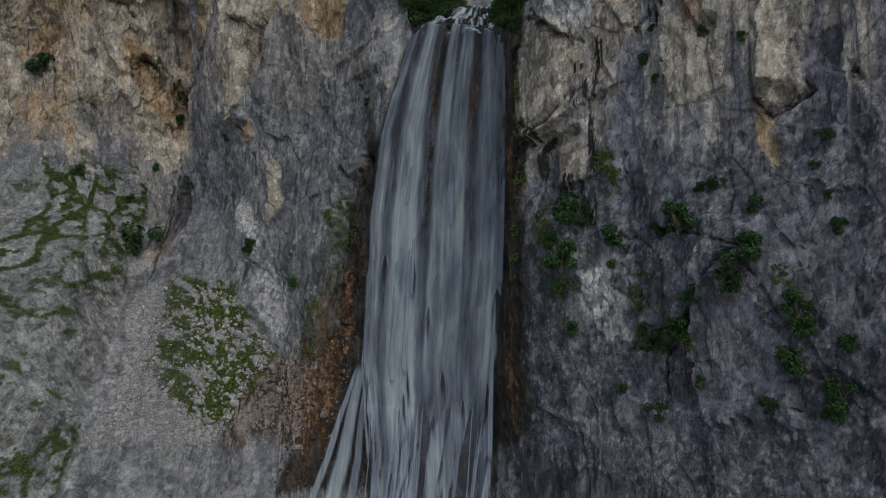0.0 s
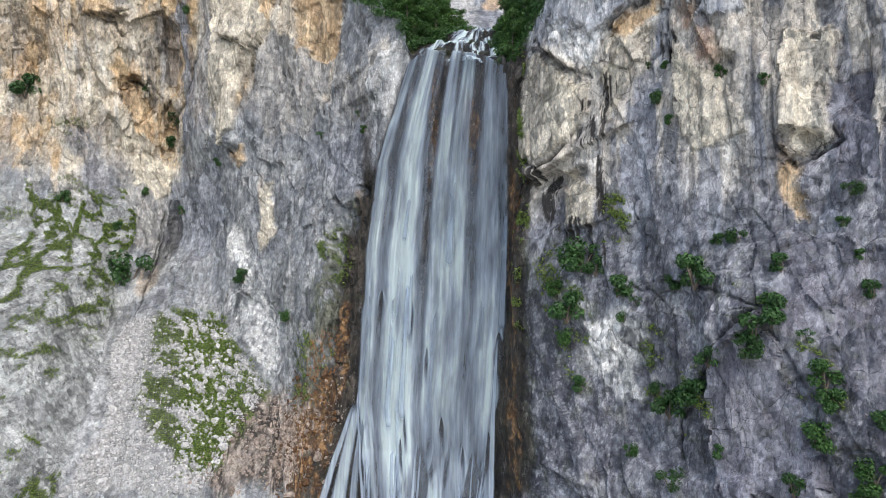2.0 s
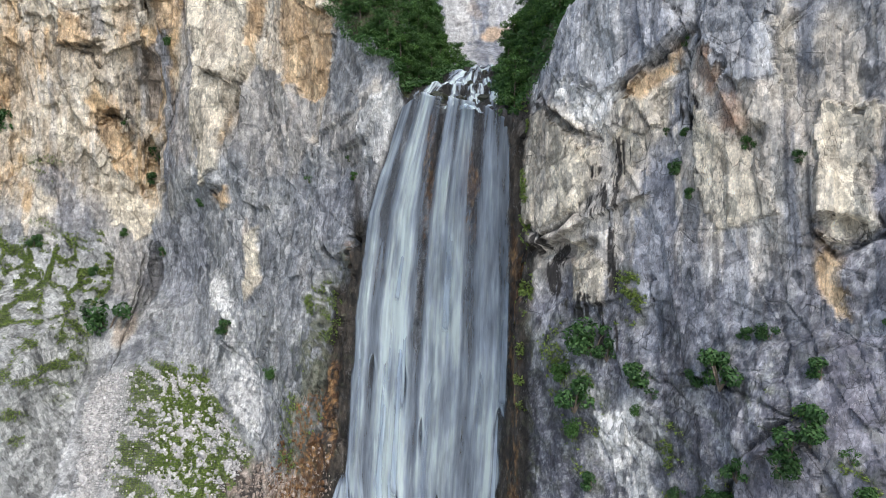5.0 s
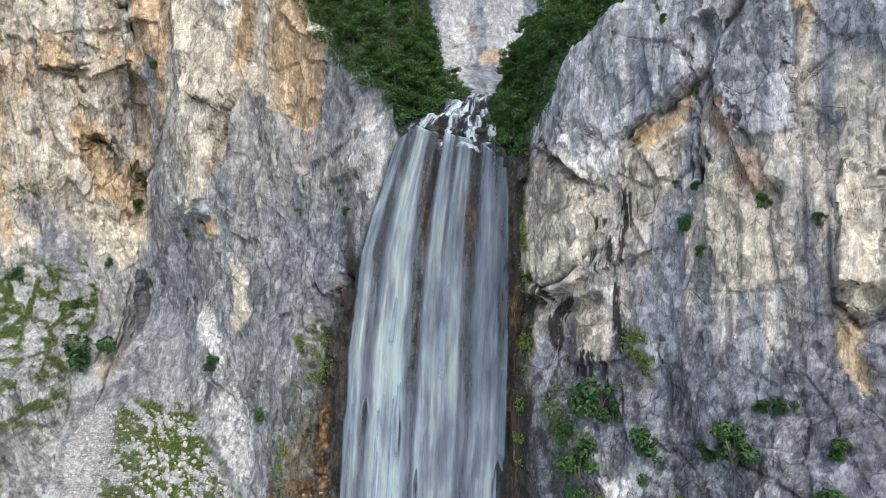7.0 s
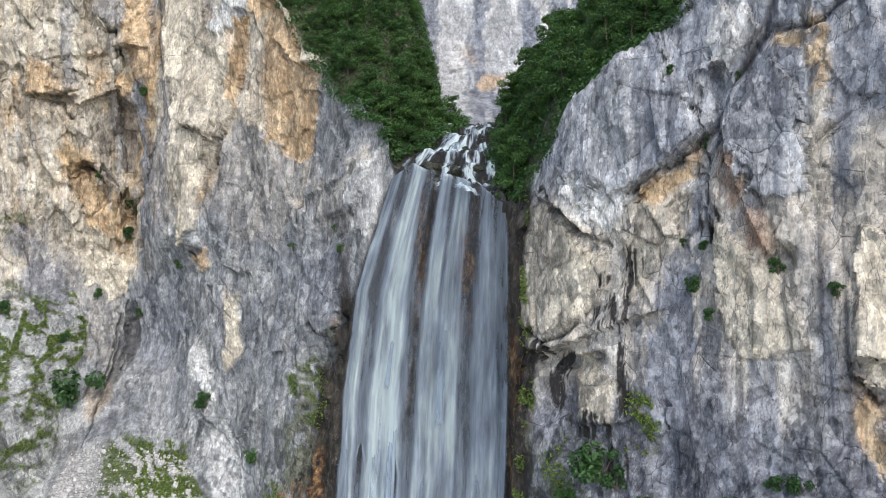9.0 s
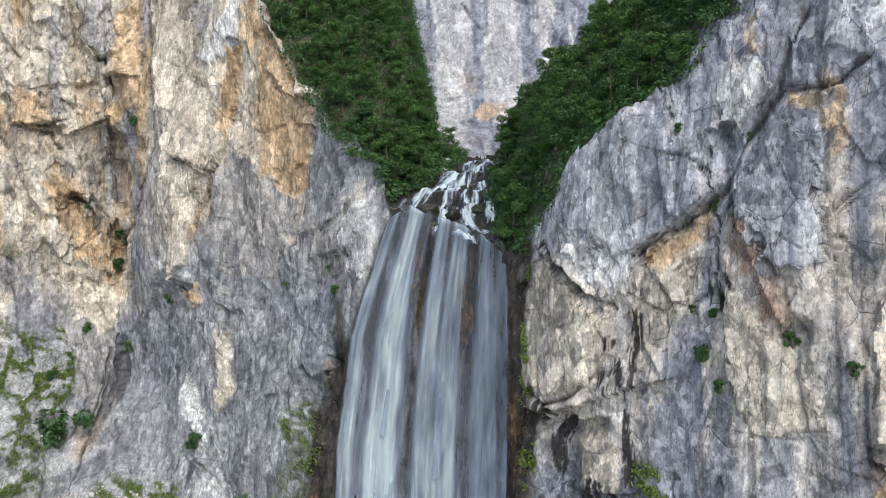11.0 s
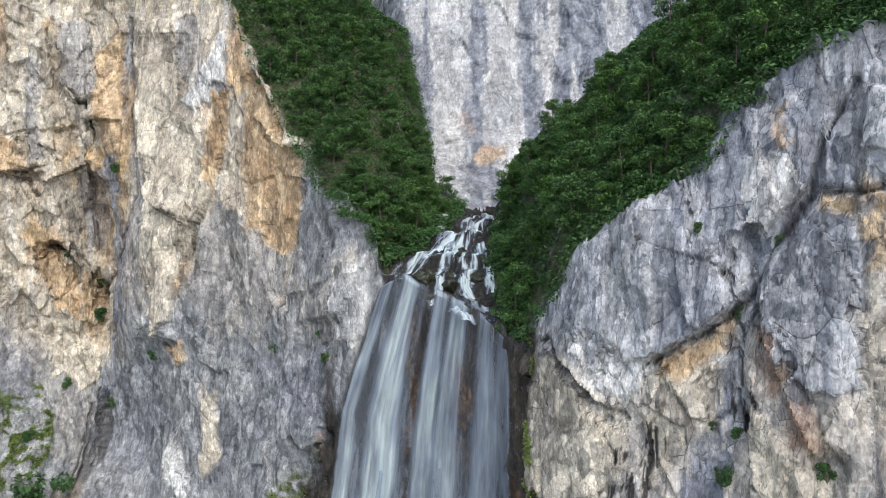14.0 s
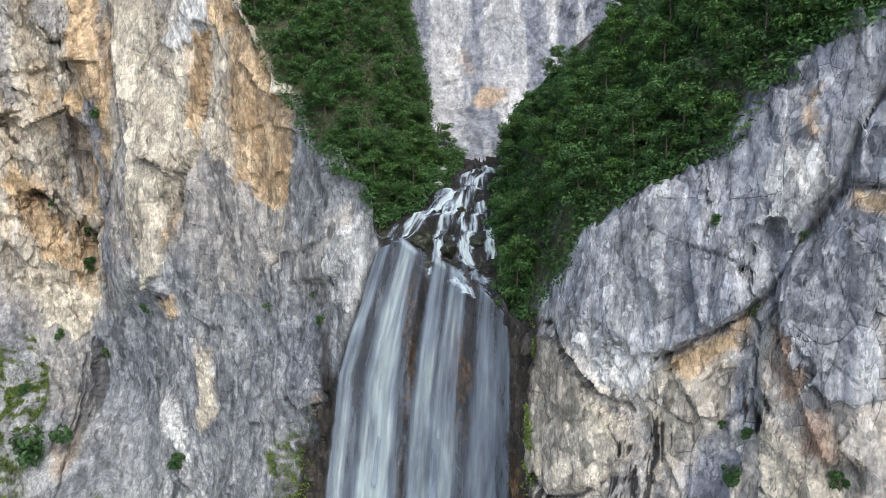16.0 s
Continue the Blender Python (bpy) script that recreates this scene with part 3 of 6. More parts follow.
CREAM_PANELS_A = (
    (0.5, ((-58.5, 142.7), (-49.1, 143.5), (-46.6, 127), (-51, 121), (-50.9, 111.4), (-51.2, 97.6), (-51.9, 84.1), (-53, 93.2), (-52.7, 105.7), (-56.1, 123.3))),
    (0.9, ((-50.5, 124.3), (-40.9, 121.5), (-38.7, 113.6), (-39.9, 109.1), (-42.7, 103.2), (-45.1, 94.4), (-46.7, 84.3), (-51.8, 81.2), (-51.2, 97.6), (-51, 115.1))),
    (0.7, ((-31.4, 133.1), (-31.4, 133.1), (-22, 117.5), (-20.8, 116.5), (-23.4, 115.6), (-27, 120.7))),
    (0.2, ((-40.9, 70.1), (-37.8, 71), (-36.9, 59.4), (-40.7, 56.1))),
    (0.3, ((-86.6, 133), (-80.6, 130.7), (-80.1, 123), (-85.8, 121.6))),
    (0.3, ((-77.5, 80.6), (-70.1, 79), (-66.3, 74.1), (-70.7, 69.2), (-76, 74.3))),
    (0.2, ((38.3, 96.7), (39.4, 96.8), (39.3, 84.7), (38.3, 83.7), (38, 90.6))),
)
CREAM_PANELS_B = (
    (0.5, ((13.6, 87.3), (15.6, 86.6), (20.3, 81.5), (22.3, 81.6), (21.7, 75.7), (18, 71.4), (15.3, 69.7), (12.7, 72.3), (12.6, 80.8))),
    (0.2, ((24.2, 86), (28.7, 88.5), (29, 82.3), (26, 79.9), (23.9, 74), (23.6, 78.2))),
    (0.4, ((31.1, 84.4), (34, 81.6), (36.5, 77.6), (37.5, 71.7), (33.3, 70.2), (31.2, 76))),
    (1, ((40.9, 83.3), (45.6, 82.8), (44.8, 71.3), (45.2, 69.7), (41.9, 67.3), (40.4, 69.1))),
    (0.2, ((18.8, 68.3), (22.4, 66.7), (22.7, 61.1), (19, 61.7))),
)
CREAM_PANELS = CREAM_PANELS_A + CREAM_PANELS_B
CHALK_PANELS = (
    (0.6, ((-46.6, 126), (-42.6, 131.6), (-38.1, 140.1), (-34.6, 137), (-35.6, 129.6), (-40.2, 125.8))),
    (0.3, ((-52.4, 61.9), (-47.8, 62.1), (-44.4, 57), (-44.7, 51.3), (-48, 54.3))),
    (0.6, ((-14.4, 92.6), (-9, 98.3), (-5.9, 93.6), (-8.5, 88.2), (-10.2, 82.6), (-14, 83.7))),
    (0.5, ((30.6, 107.2), (33.1, 107.7), (34.3, 104.6), (33, 101.9), (31.4, 99.5), (30.3, 103.1))),
    (0.5, ((17, 91.8), (21.7, 87.2), (23.8, 88.1), (23.7, 84.9), (22.5, 83.1), (20.1, 86.3), (17.5, 89.9))),
    (0.2, ((20.7, 46.7), (24.7, 47.9), (26, 37.1), (22.4, 37.4))),
    (0.3, ((-47, 58.3), (-44.4, 57), (-34.2, 42.6), (-34.1, 31.2), (-38.6, 33.3), (-48.3, 44.2))),
)
OCHRE_PANELS_A = (
    (0.2, ((-40.1, 128.4), (-36.3, 129.1), (-38, 115.8), (-39.7, 109), (-41.3, 111.1), (-40.6, 121.4))),
    (-0.6, ((-32.6, 131.5), (-31, 131.4), (-24, 116.9), (-21.7, 115.5), (-22, 107.6), (-23.4, 97.9), (-28.4, 97.7), (-31.9, 105.1), (-34.2, 119.8))),
    (0.1, ((-36.2, 139.8), (-34.4, 138.7), (-30.8, 129.6), (-34.8, 127.3), (-36.9, 132.1))),
    (0.5, ((-49.2, 79.2), (-44.7, 80.5), (-44.2, 76.9), (-47.8, 75.8))),
    (-0.8, ((-79.5, 98.6), (-77, 97.8), (-72.5, 91.9), (-72.4, 83.4), (-76.2, 86), (-78.5, 91.9))),
    (0.3, ((-67.3, 138.1), (-62.3, 142.7), (-59.5, 116.3), (-64.6, 117.6))),
    (0.8, ((-85.8, 121.6), (-82.2, 120.7), (-78.7, 113.7), (-87.3, 113.5))),
    (-0.5, ((29.9, 93.7), (28.2, 90.9), (24, 87.6), (24.2, 86), (26.7, 86.9), (29.3, 90.2))),
)
OCHRE_PANELS_B = (
    (0.2, ((38.5, 104.8), (39.6, 103.5), (39.4, 96.8), (38.3, 96.7))),
    (0, ((33.1, 111.9), (34, 111.8), (34, 107.7), (33.2, 108))),
    (-0.5, ((35.4, 103.9), (38.1, 103.4), (38, 102.5), (35.4, 102.5))),
    (-0.6, ((40.1, 68.7), (41.5, 67), (42.2, 66.4), (42.4, 60.4), (40.7, 61.3))),
)
OCHRE_PANELS = OCHRE_PANELS_A + OCHRE_PANELS_B
DUN_PANELS = (
    (0, ((-42.8, 102.3), (-39.2, 107.8), (-33.1, 105.2), (-29, 97.8), (-24.3, 97.5), (-26, 90.3), (-29.3, 81), (-38.5, 82.4), (-43.2, 88.9))),
    (0.2, ((-22.6, 94.3), (-14.3, 91.6), (-14.3, 84.2), (-18.9, 81.8), (-21.6, 85.7))),
    (0.2, ((-78.3, 76.2), (-71.1, 78.4), (-68.7, 65.4), (-68.6, 51.5), (-75.1, 59.6))),
)
HEAD_PANELS = (
    (0.9, ((18.4, 100), (26.3, 105.5), (26.6, 99.9), (30.2, 96), (30.4, 94.1), (23.8, 88.1), (21.7, 87.2), (17.1, 91.7))),
    (0.3, ((27.7, 107.9), (30.7, 107.8), (30.3, 99.9), (32.3, 99.1), (30.5, 96.2), (26.7, 99.9))),
    (0.6, ((31.3, 97), (35.7, 101.1), (37.6, 94.8), (38.1, 87.6), (35.5, 85.6), (33.1, 87.3), (31.2, 92))),
    (0.2, ((31.6, 113), (37.4, 113.8), (35.9, 108.5), (34.1, 106.3), (32.6, 107.4), (30.9, 108.2))),
    (0.6, ((39.2, 113.5), (41.2, 113.3), (40.8, 107), (38.2, 107.1))),
    (0, ((39.8, 103.8), (40.7, 104.6), (40.8, 85.8), (39.8, 87.6))),
)
RUSSET_PANELS = (
    (0, ((31.1, 91.5), (32.3, 90.1), (33.1, 85.7), (31.8, 85.2), (31.4, 88.9))),
    (0, ((32.9, 85.7), (34.3, 85.4), (35.3, 80.5), (33.9, 81.8))),
)
MAUVE_PANELS = (
    (0.2, ((40.9, 58.2), (44.9, 59.7), (42.2, 40.4), (40.1, 44.1), (39.4, 49.6))),
    (-0.3, ((44.3, 58.4), (48.5, 57.1), (45.9, 41.9), (42.3, 41.5))),
    (1, ((34.1, 45), (38.5, 49), (39.7, 41.1), (40.4, 30.2), (33, 27.8), (32.1, 35.4))),
    (-0.4, ((44.2, 76.7), (48.3, 76.8), (48.6, 66.4), (44.8, 63.6), (44.7, 68.5))),
)
PALE_PANELS = (
    (0.3, ((-75.9, 41.9), (-74.2, 41.8), (-67, 28.7), (-65.2, 20.9), (-65.5, 16.4), (-68.8, 21.2), (-71.9, 31))),
)
WET_PANELS = (
    (0, ((-15.2, 26), (-13, 18), (-14, 6), (-30, 6), (-26, 17), (-20, 20))),
    (0, ((-14.9, 72.3), (-12.8, 69.2), (-13.9, 55.8), (-14.5, 39.6), (-14.4, 24.9), (-18.6, 18.3), (-23.5, 16.9), (-21, 25.1), (-19.2, 34.8), (-20, 47.8), (-18, 60.5))),
    (0, ((9.9, 87.2), (12.3, 83.6), (12.3, 73.4), (13.9, 66.8), (13.3, 51.9), (13.3, 34.5), (13.5, 19.8), (8.4, 15.1), (9.8, 41.7), (10.1, 70.3))),
)
RUST_PANELS = (
    (0, ((-21.1, 47.9), (-18.5, 45.7), (-18, 29.7), (-21.1, 24), (-21.7, 11), (-26.5, 11.5), (-29.1, 23.6), (-24.6, 29.3), (-21.3, 34.7))),
    (0, ((11.1, 71), (12.7, 67.1), (12.6, 53.6), (12.3, 34.3), (12.7, 19.4), (10.6, 17.3), (11, 39.1), (10.7, 53.5))),
    (0, ((-2.4, 91.7), (-1.2, 91.5), (-0.7, 75.7), (-1.8, 71.6), (-3, 80.2))),
    (0, ((4.9, 80.7), (6.8, 80.3), (6.8, 67.9), (4.9, 68))),
)
MOSS_PANELS = (
    (0, ((-26.1, 51.2), (-21.4, 56.9), (-19.4, 47.9), (-20.3, 34.6), (-23, 26.1), (-30, 27.3), (-30.2, 36.2), (-25.8, 41.2))),
    (0, ((12.9, 58.8), (14.7, 58.8), (14.7, 20.3), (13.1, 19.7))),
    (0, ((-21.1, 64), (-15.2, 71.8), (-14.4, 69.7), (-18.8, 58), (-20.8, 57.1))),
)
# deep cracks, and lines of painted shade under ledges and in the cave
CRACKS_AND_SHADE_A = (
    ((29.9, 91.5), (30.4, 93.9), (31.6, 96.5), (32.4, 98.7), (34.9, 103.6), (36.2, 109.1), (38.2, 113.8)),
    ((30.2, 93.7), (30.1, 91.4), (30.3, 87), (30.8, 82.6)),
    ((30.4, 93.9), (27.9, 90.8), (23.9, 87.8)),
    ((13.7, 88.3), (15.4, 88.5), (16.8, 86.8), (18.9, 83.9), (22, 81.6)),
    ((35.3, 104), (39.1, 103.9), (40.8, 106.1)),
    ((12.7, 71.3), (15.3, 69.1), (18.2, 70.7), (19.3, 72.3)),
    ((40.4, 69.1), (41.8, 66.9), (45.4, 69.5), (44.8, 71.3)),
    ((37.7, 49.5), (34.5, 45.5), (32.1, 40), (30, 35.9), (29.2, 30.7)),
    ((-60.5, 145.3), (-59.2, 130.6), (-56.7, 115.1), (-57.1, 108.8), (-61.7, 99.2), (-68.5, 89.2), (-65.7, 81.1)),
)
CRACKS_AND_SHADE_B = (
    ((-49.8, 105.6), (-45.6, 103.8), (-42.3, 102.8)),
    ((-20.8, 116.5), (-21.4, 108), (-23, 97.3), (-25.2, 90.3), (-25.4, 85.5)),
    ((-72.3, 130.7), (-70.1, 127.5), (-67.4, 128)),
    ((-87.3, 113.5), (-80.6, 113.4), (-76.7, 115)),
    ((-77.6, 98.4), (-73.1, 97.7), (-71.9, 94.4)),
    ((-69.3, 66), (-69.4, 60.1), (-69.4, 54.4), (-68.5, 47.1)),
    ((-69.4, 64.1), (-68.6, 55.6), (-68.7, 49.1), (-68.8, 41.7)),
    ((-83.8, 112.8), (-80, 112), (-78.3, 108.9)),
    ((-77.2, 98.5), (-73.1, 97.7), (-70.9, 94.7)),
)
CRACKS_AND_SHADE = CRACKS_AND_SHADE_A + CRACKS_AND_SHADE_B
FINE_CRACKS_A = (
    ((30.2, 95.8), (28, 97.9), (25.5, 98.5)),
    ((26.6, 99.9), (26.5, 105.5)),
    ((33, 90.6), (35, 85.4), (36.3, 80.2)),
    ((21.7, 87), (20.4, 81.4), (21.3, 76.8)),
    ((38.6, 48.9), (39.6, 44.6), (40.5, 41.3), (40.9, 36.8)),
    ((29.2, 51.3), (32, 52.4), (35.3, 51.3), (39, 49.6)),
    ((25.2, 52.5), (27.9, 51.2), (30.1, 48.5), (30.3, 43)),
    ((44.3, 63.6), (42.8, 58.4), (40.2, 56.5)),
    ((-51.8, 81.9), (-46.7, 84.3), (-44.8, 94.5), (-42.3, 103.1), (-38.9, 108.7), (-38.3, 115.8)),
    ((-27, 120.7), (-24, 115.9), (-21.7, 116.4)),
    ((-64.9, 124.2), (-61.1, 123.6), (-59.7, 116.2)),
    ((-76, 113.3), (-70.8, 114.5), (-68.4, 117.1)),
)
FINE_CRACKS_B = (
    ((-68.6, 78.4), (-65.1, 69.3), (-69.4, 61.5)),
    ((-23.5, 89.3), (-24, 77.8), (-26, 67.9), (-24.3, 59.1)),
    ((-36.3, 129.7), (-33.4, 119.3), (-34, 108.5), (-38.8, 105.7)),
    ((-47, 75.8), (-42.7, 67.4), (-41.1, 56.3), (-42.8, 47.2)),
    ((-46.5, 47.9), (-40.1, 44.7), (-32.2, 38), (-26.6, 32.5)),
)
FINE_CRACKS = FINE_CRACKS_A + FINE_CRACKS_B
GRASS_RING = ((-61.5, 43.3), (-49.4, 40.1), (-42.1, 33), (-35.7, 28.2), (-37.9, 23.9), (-41, 18.7), (-47.3, 17.6), (-53.7, 21.5), (-59.2, 27.4), (-59.4, 35.3))
SCREE_RING = ((-71, 40.7), (-61.4, 42.6), (-48.3, 39.2), (-34.5, 28.2), (-39.6, 21.8), (-41.4, 15.6), (-44.3, 12.7), (-65.3, 14.5), (-64.1, 22.9), (-66.4, 28.7), (-70.3, 35.4))
SOIL_RING = ((-48.3, 12.9), (-44.4, 19.6), (-39.5, 25.5), (-33.4, 28.9), (-28.2, 26.6), (-20.3, 35.9), (-14.2, 30.1), (-13.5, 12))


def ring_depth(x, z, ring):
    """Metres inside (positive) or outside (negative) a closed outline."""
    best, odd = np.full(x.shape, 1e9), np.zeros(x.shape, bool)
    for (x1, z1), (x2, z2) in zip(ring, ring[1:] + ring[:1]):
        dx, dz = x2 - x1, z2 - z1
        f = np.clip(((x - x1) * dx + (z - z1) * dz) / (dx * dx + dz * dz + 1e-9), 0, 1)
        best = np.minimum(best, (x - x1 - f * dx) ** 2 + (z - z1 - f * dz) ** 2)
        odd ^= ((z1 > z) != (z2 > z)) & (x < x1 + (z - z1) * dx / (dz if dz else 1e-9))
    return np.where(odd, 1, -1) * np.sqrt(best)


def line_distance(x, z, line):
    """Metres to an open line of corners."""
    best = np.full(x.shape, 1e9)
    for (x1, z1), (x2, z2) in zip(line, line[1:]):
        dx, dz = x2 - x1, z2 - z1
        f = np.clip(((x - x1) * dx + (z - z1) * dz) / (dx * dx + dz * dz + 1e-9), 0, 1)
        best = np.minimum(best, (x - x1 - f * dx) ** 2 + (z - z1 - f * dz) ** 2)
    return np.sqrt(best)


def near_ring(x, z, ring, margin):
    r = np.array(ring)
    (x0, z0), (x1, z1) = r.min(0) - margin, r.max(0) + margin
    return np.nonzero((x > x0) & (x < x1) & (z > z0) & (z < z1))


PANEL_KINDS = {"dun": DUN_PANELS, "mauve": MAUVE_PANELS, "pale": PALE_PANELS, "head": HEAD_PANELS, "slate": SLATE_PANELS, "cream": CREAM_PANELS,
               "chalk": CHALK_PANELS, "ochre": OCHRE_PANELS, "russet": RUSSET_PANELS, "wet": WET_PANELS, "rust": RUST_PANELS, "moss": MOSS_PANELS}


def face_marks(x, z, s, cells):
    """Cover of each kind of rock, the lift of the panels, and the cracks with painted ledge shade, with edges broken
    along the joint blocks.
    """
    k2, k3, k4 = cells[1][2], cells[2][2], cells[3][2]
    px = x + 0.7 * fbm(s * 0.3, z * 0.2, 4, 101) + 0.5 * k2 + 0.7 * k3 + 0.3 * k4
    pz = z + 1.1 * fbm(s * 0.25 + 40, z * 0.2, 4, 102) + 0.8 * k2 + 0.9 * k3 + 0.4 * k4
    marks, lift = {}, np.zeros(x.shape)
    for kind, panels in PANEL_KINDS.items():
        cover = np.zeros(x.shape)
        for raised, ring in panels:
            at = near_ring(x, z, ring, 3.0)
            if len(at[0]):
                depth = ring_depth(px[at], pz[at], ring)
                cover[at] = np.maximum(cover[at], smooth(-1.3, 0.0, depth) if kind == "wet" else smooth(-0.45, 0.55, depth))
                if raised:
                    lift[at] += raised * smooth(-0.2, 0.3, depth)
        marks[kind] = cover
    qx, qz = x + 0.35 * fbm(s * 0.5, z * 0.4, 3, 103) + 0.35 * k3, z + 0.35 * fbm(s * 0.5 + 9, z * 0.4, 3, 104) + 0.35 * k3
    crack_shade, groove = np.zeros(x.shape), np.zeros(x.shape)
    for lines, width, deep, dark in ((CRACKS_AND_SHADE, 0.34, 0.75, 0.72), (FINE_CRACKS, 0.22, 0.3, 0.45)):
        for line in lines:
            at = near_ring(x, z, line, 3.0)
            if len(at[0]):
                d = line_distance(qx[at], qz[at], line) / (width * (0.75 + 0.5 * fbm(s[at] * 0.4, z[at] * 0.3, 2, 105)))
                crack_shade[at] = np.maximum(crack_shade[at], dark * np.exp(-d * d * 1.6))
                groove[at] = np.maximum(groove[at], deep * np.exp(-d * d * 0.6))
    marks["lift"], marks["crack_shade"], marks["groove"] = lift, crack_shade, groove
    return marks


def rock_cells(s, z):
    """The broken faces of the rock: joint blocks at four sizes (heights, cracks, cell values) and the plane they are split along."""
    wx = s + 1.3 * fbm(s * 0.09, z * 0.05, 3, 11)
    wz = z + 1.6 * fbm(s * 0.06 + 9, z * 0.06, 3, 12)
    return (facets((wx + 0.25 * wz) / 10.5, (wz - 0.30 * wx) / 21.0, 21, 1.0, 0.06), facets((wx + 0.30 * wz) / 4.0, (wz - 0.25 * wx) / 8.0, 22, 0.95, 0.08),
            facets((wx - 0.25 * wz) / 1.6, (wz + 0.3 * wx) / 2.6, 23, 0.9, 0.15), facets((wx + 0.4 * wz) / 0.7, (wz - 0.4 * wx) / 1.0, 24, 0.8, 0.4))


def face_relief(x, z, s, cells, marks=None):
    """Outward relief of the rock, in metres, at plan length s and height z."""
    (h1, c1, k1), (h2, c2, k2), (h3, c3, k3), (h4, c4, k4) = cells
    rough = 0.4 + 0.8 * smooth(-0.25, 0.45, fbm(s * 0.06, z * 0.045, 3, 34))
    rough = rough + 1.3 * smooth(-56, -64, x) * smooth(74, 84, z) * smooth(260, 240, x)
    wx = s + 1.6 * fbm(s * 0.13, z * 0.08, 2, 15)
    wz = z + 2.2 * fbm(s * 0.11 + 7, z * 0.07, 2, 16)
    out = 1.8 * planes((wx + 0.22 * wz) / 9.0, (wz - 0.3 * wx) / 19.0, 25)
    out += 1.0 * planes((wx - 0.30 * wz) / 4.3, (wz + 0.35 * wx) / 8.0, 26) * (0.5 + 0.6 * rough)
    out += 0.34 * planes((wx + 0.45 * wz) / 1.9, (wz - 0.4 * wx) / 3.2, 27) * rough
    out += 0.15 * planes((wx - 0.5 * wz) / 0.85, (wz + 0.5 * wx) / 1.3, 28) * rough
    out += 0.9 * h1 + 0.55 * h2 * rough + 0.16 * h3 * rough + 0.04 * h4
    out -= 0.15 * (1 - smooth(0, 0.02, c1)) + 0.12 * (1 - smooth(0, 0.04, c2)) * rough
    out += 0.25 * fbm(s * 0.22, z * 0.035, 3, 31)
    ragged = 0.4 * fbm(s * 0.3, z * 0.2, 3, 41) + 0.5 * k3 + 0.4 * k2
    for bx, bz, rx, rz, depth in DENTS:
        fall = (z - bz - 0.4 * rz) / rz + ragged
        d = ((x - bx) / rx + ragged) ** 2 + np.where(fall > 0, fall * 3.0, fall * 0.8) ** 2
        out = out - 1.25 * depth * np.exp(-d * d)
    for x1, z1, x2, z2, depth in LEDGES_EAST + LEDGES_WEST:
        f = (x - x1) / max(x2 - x1, 0.3)
        up = z - (z1 + (z2 - z1) * np.clip(f, 0, 1)) + 0.5 * k3 + 0.3 * k4
        out = out + depth * smooth(-0.12, 0.12, f) * smooth(1.12, 0.88, f) * smooth(-0.25, 0.2, up) * np.exp(-np.maximum(up, 0) / 4.0)
    for bx, bz, rx, rz, depth in SWELLS:
        d = ((x - bx) / rx) ** 2 + ((z - bz) / rz) ** 2
        out = out + depth * np.exp(-d)
    # the tall pillar of the west wall, with its narrow side turned away
    near = np.interp(z, (82, 90, 99, 109, 120, 138), (-64, -66.4, -61.7, -57.3, -58, -60))
    far = np.interp(z, (85, 94, 106, 121, 137), (-54, -53, -52.7, -55.6, -57.5))
    out = out + 2.4 * smooth(0, 1, (x - near) / (far - near)) * smooth(-28, -44, x) * smooth(74, 86, z)
    if marks:
        out = out + marks["lift"] - marks["groove"]
    return out


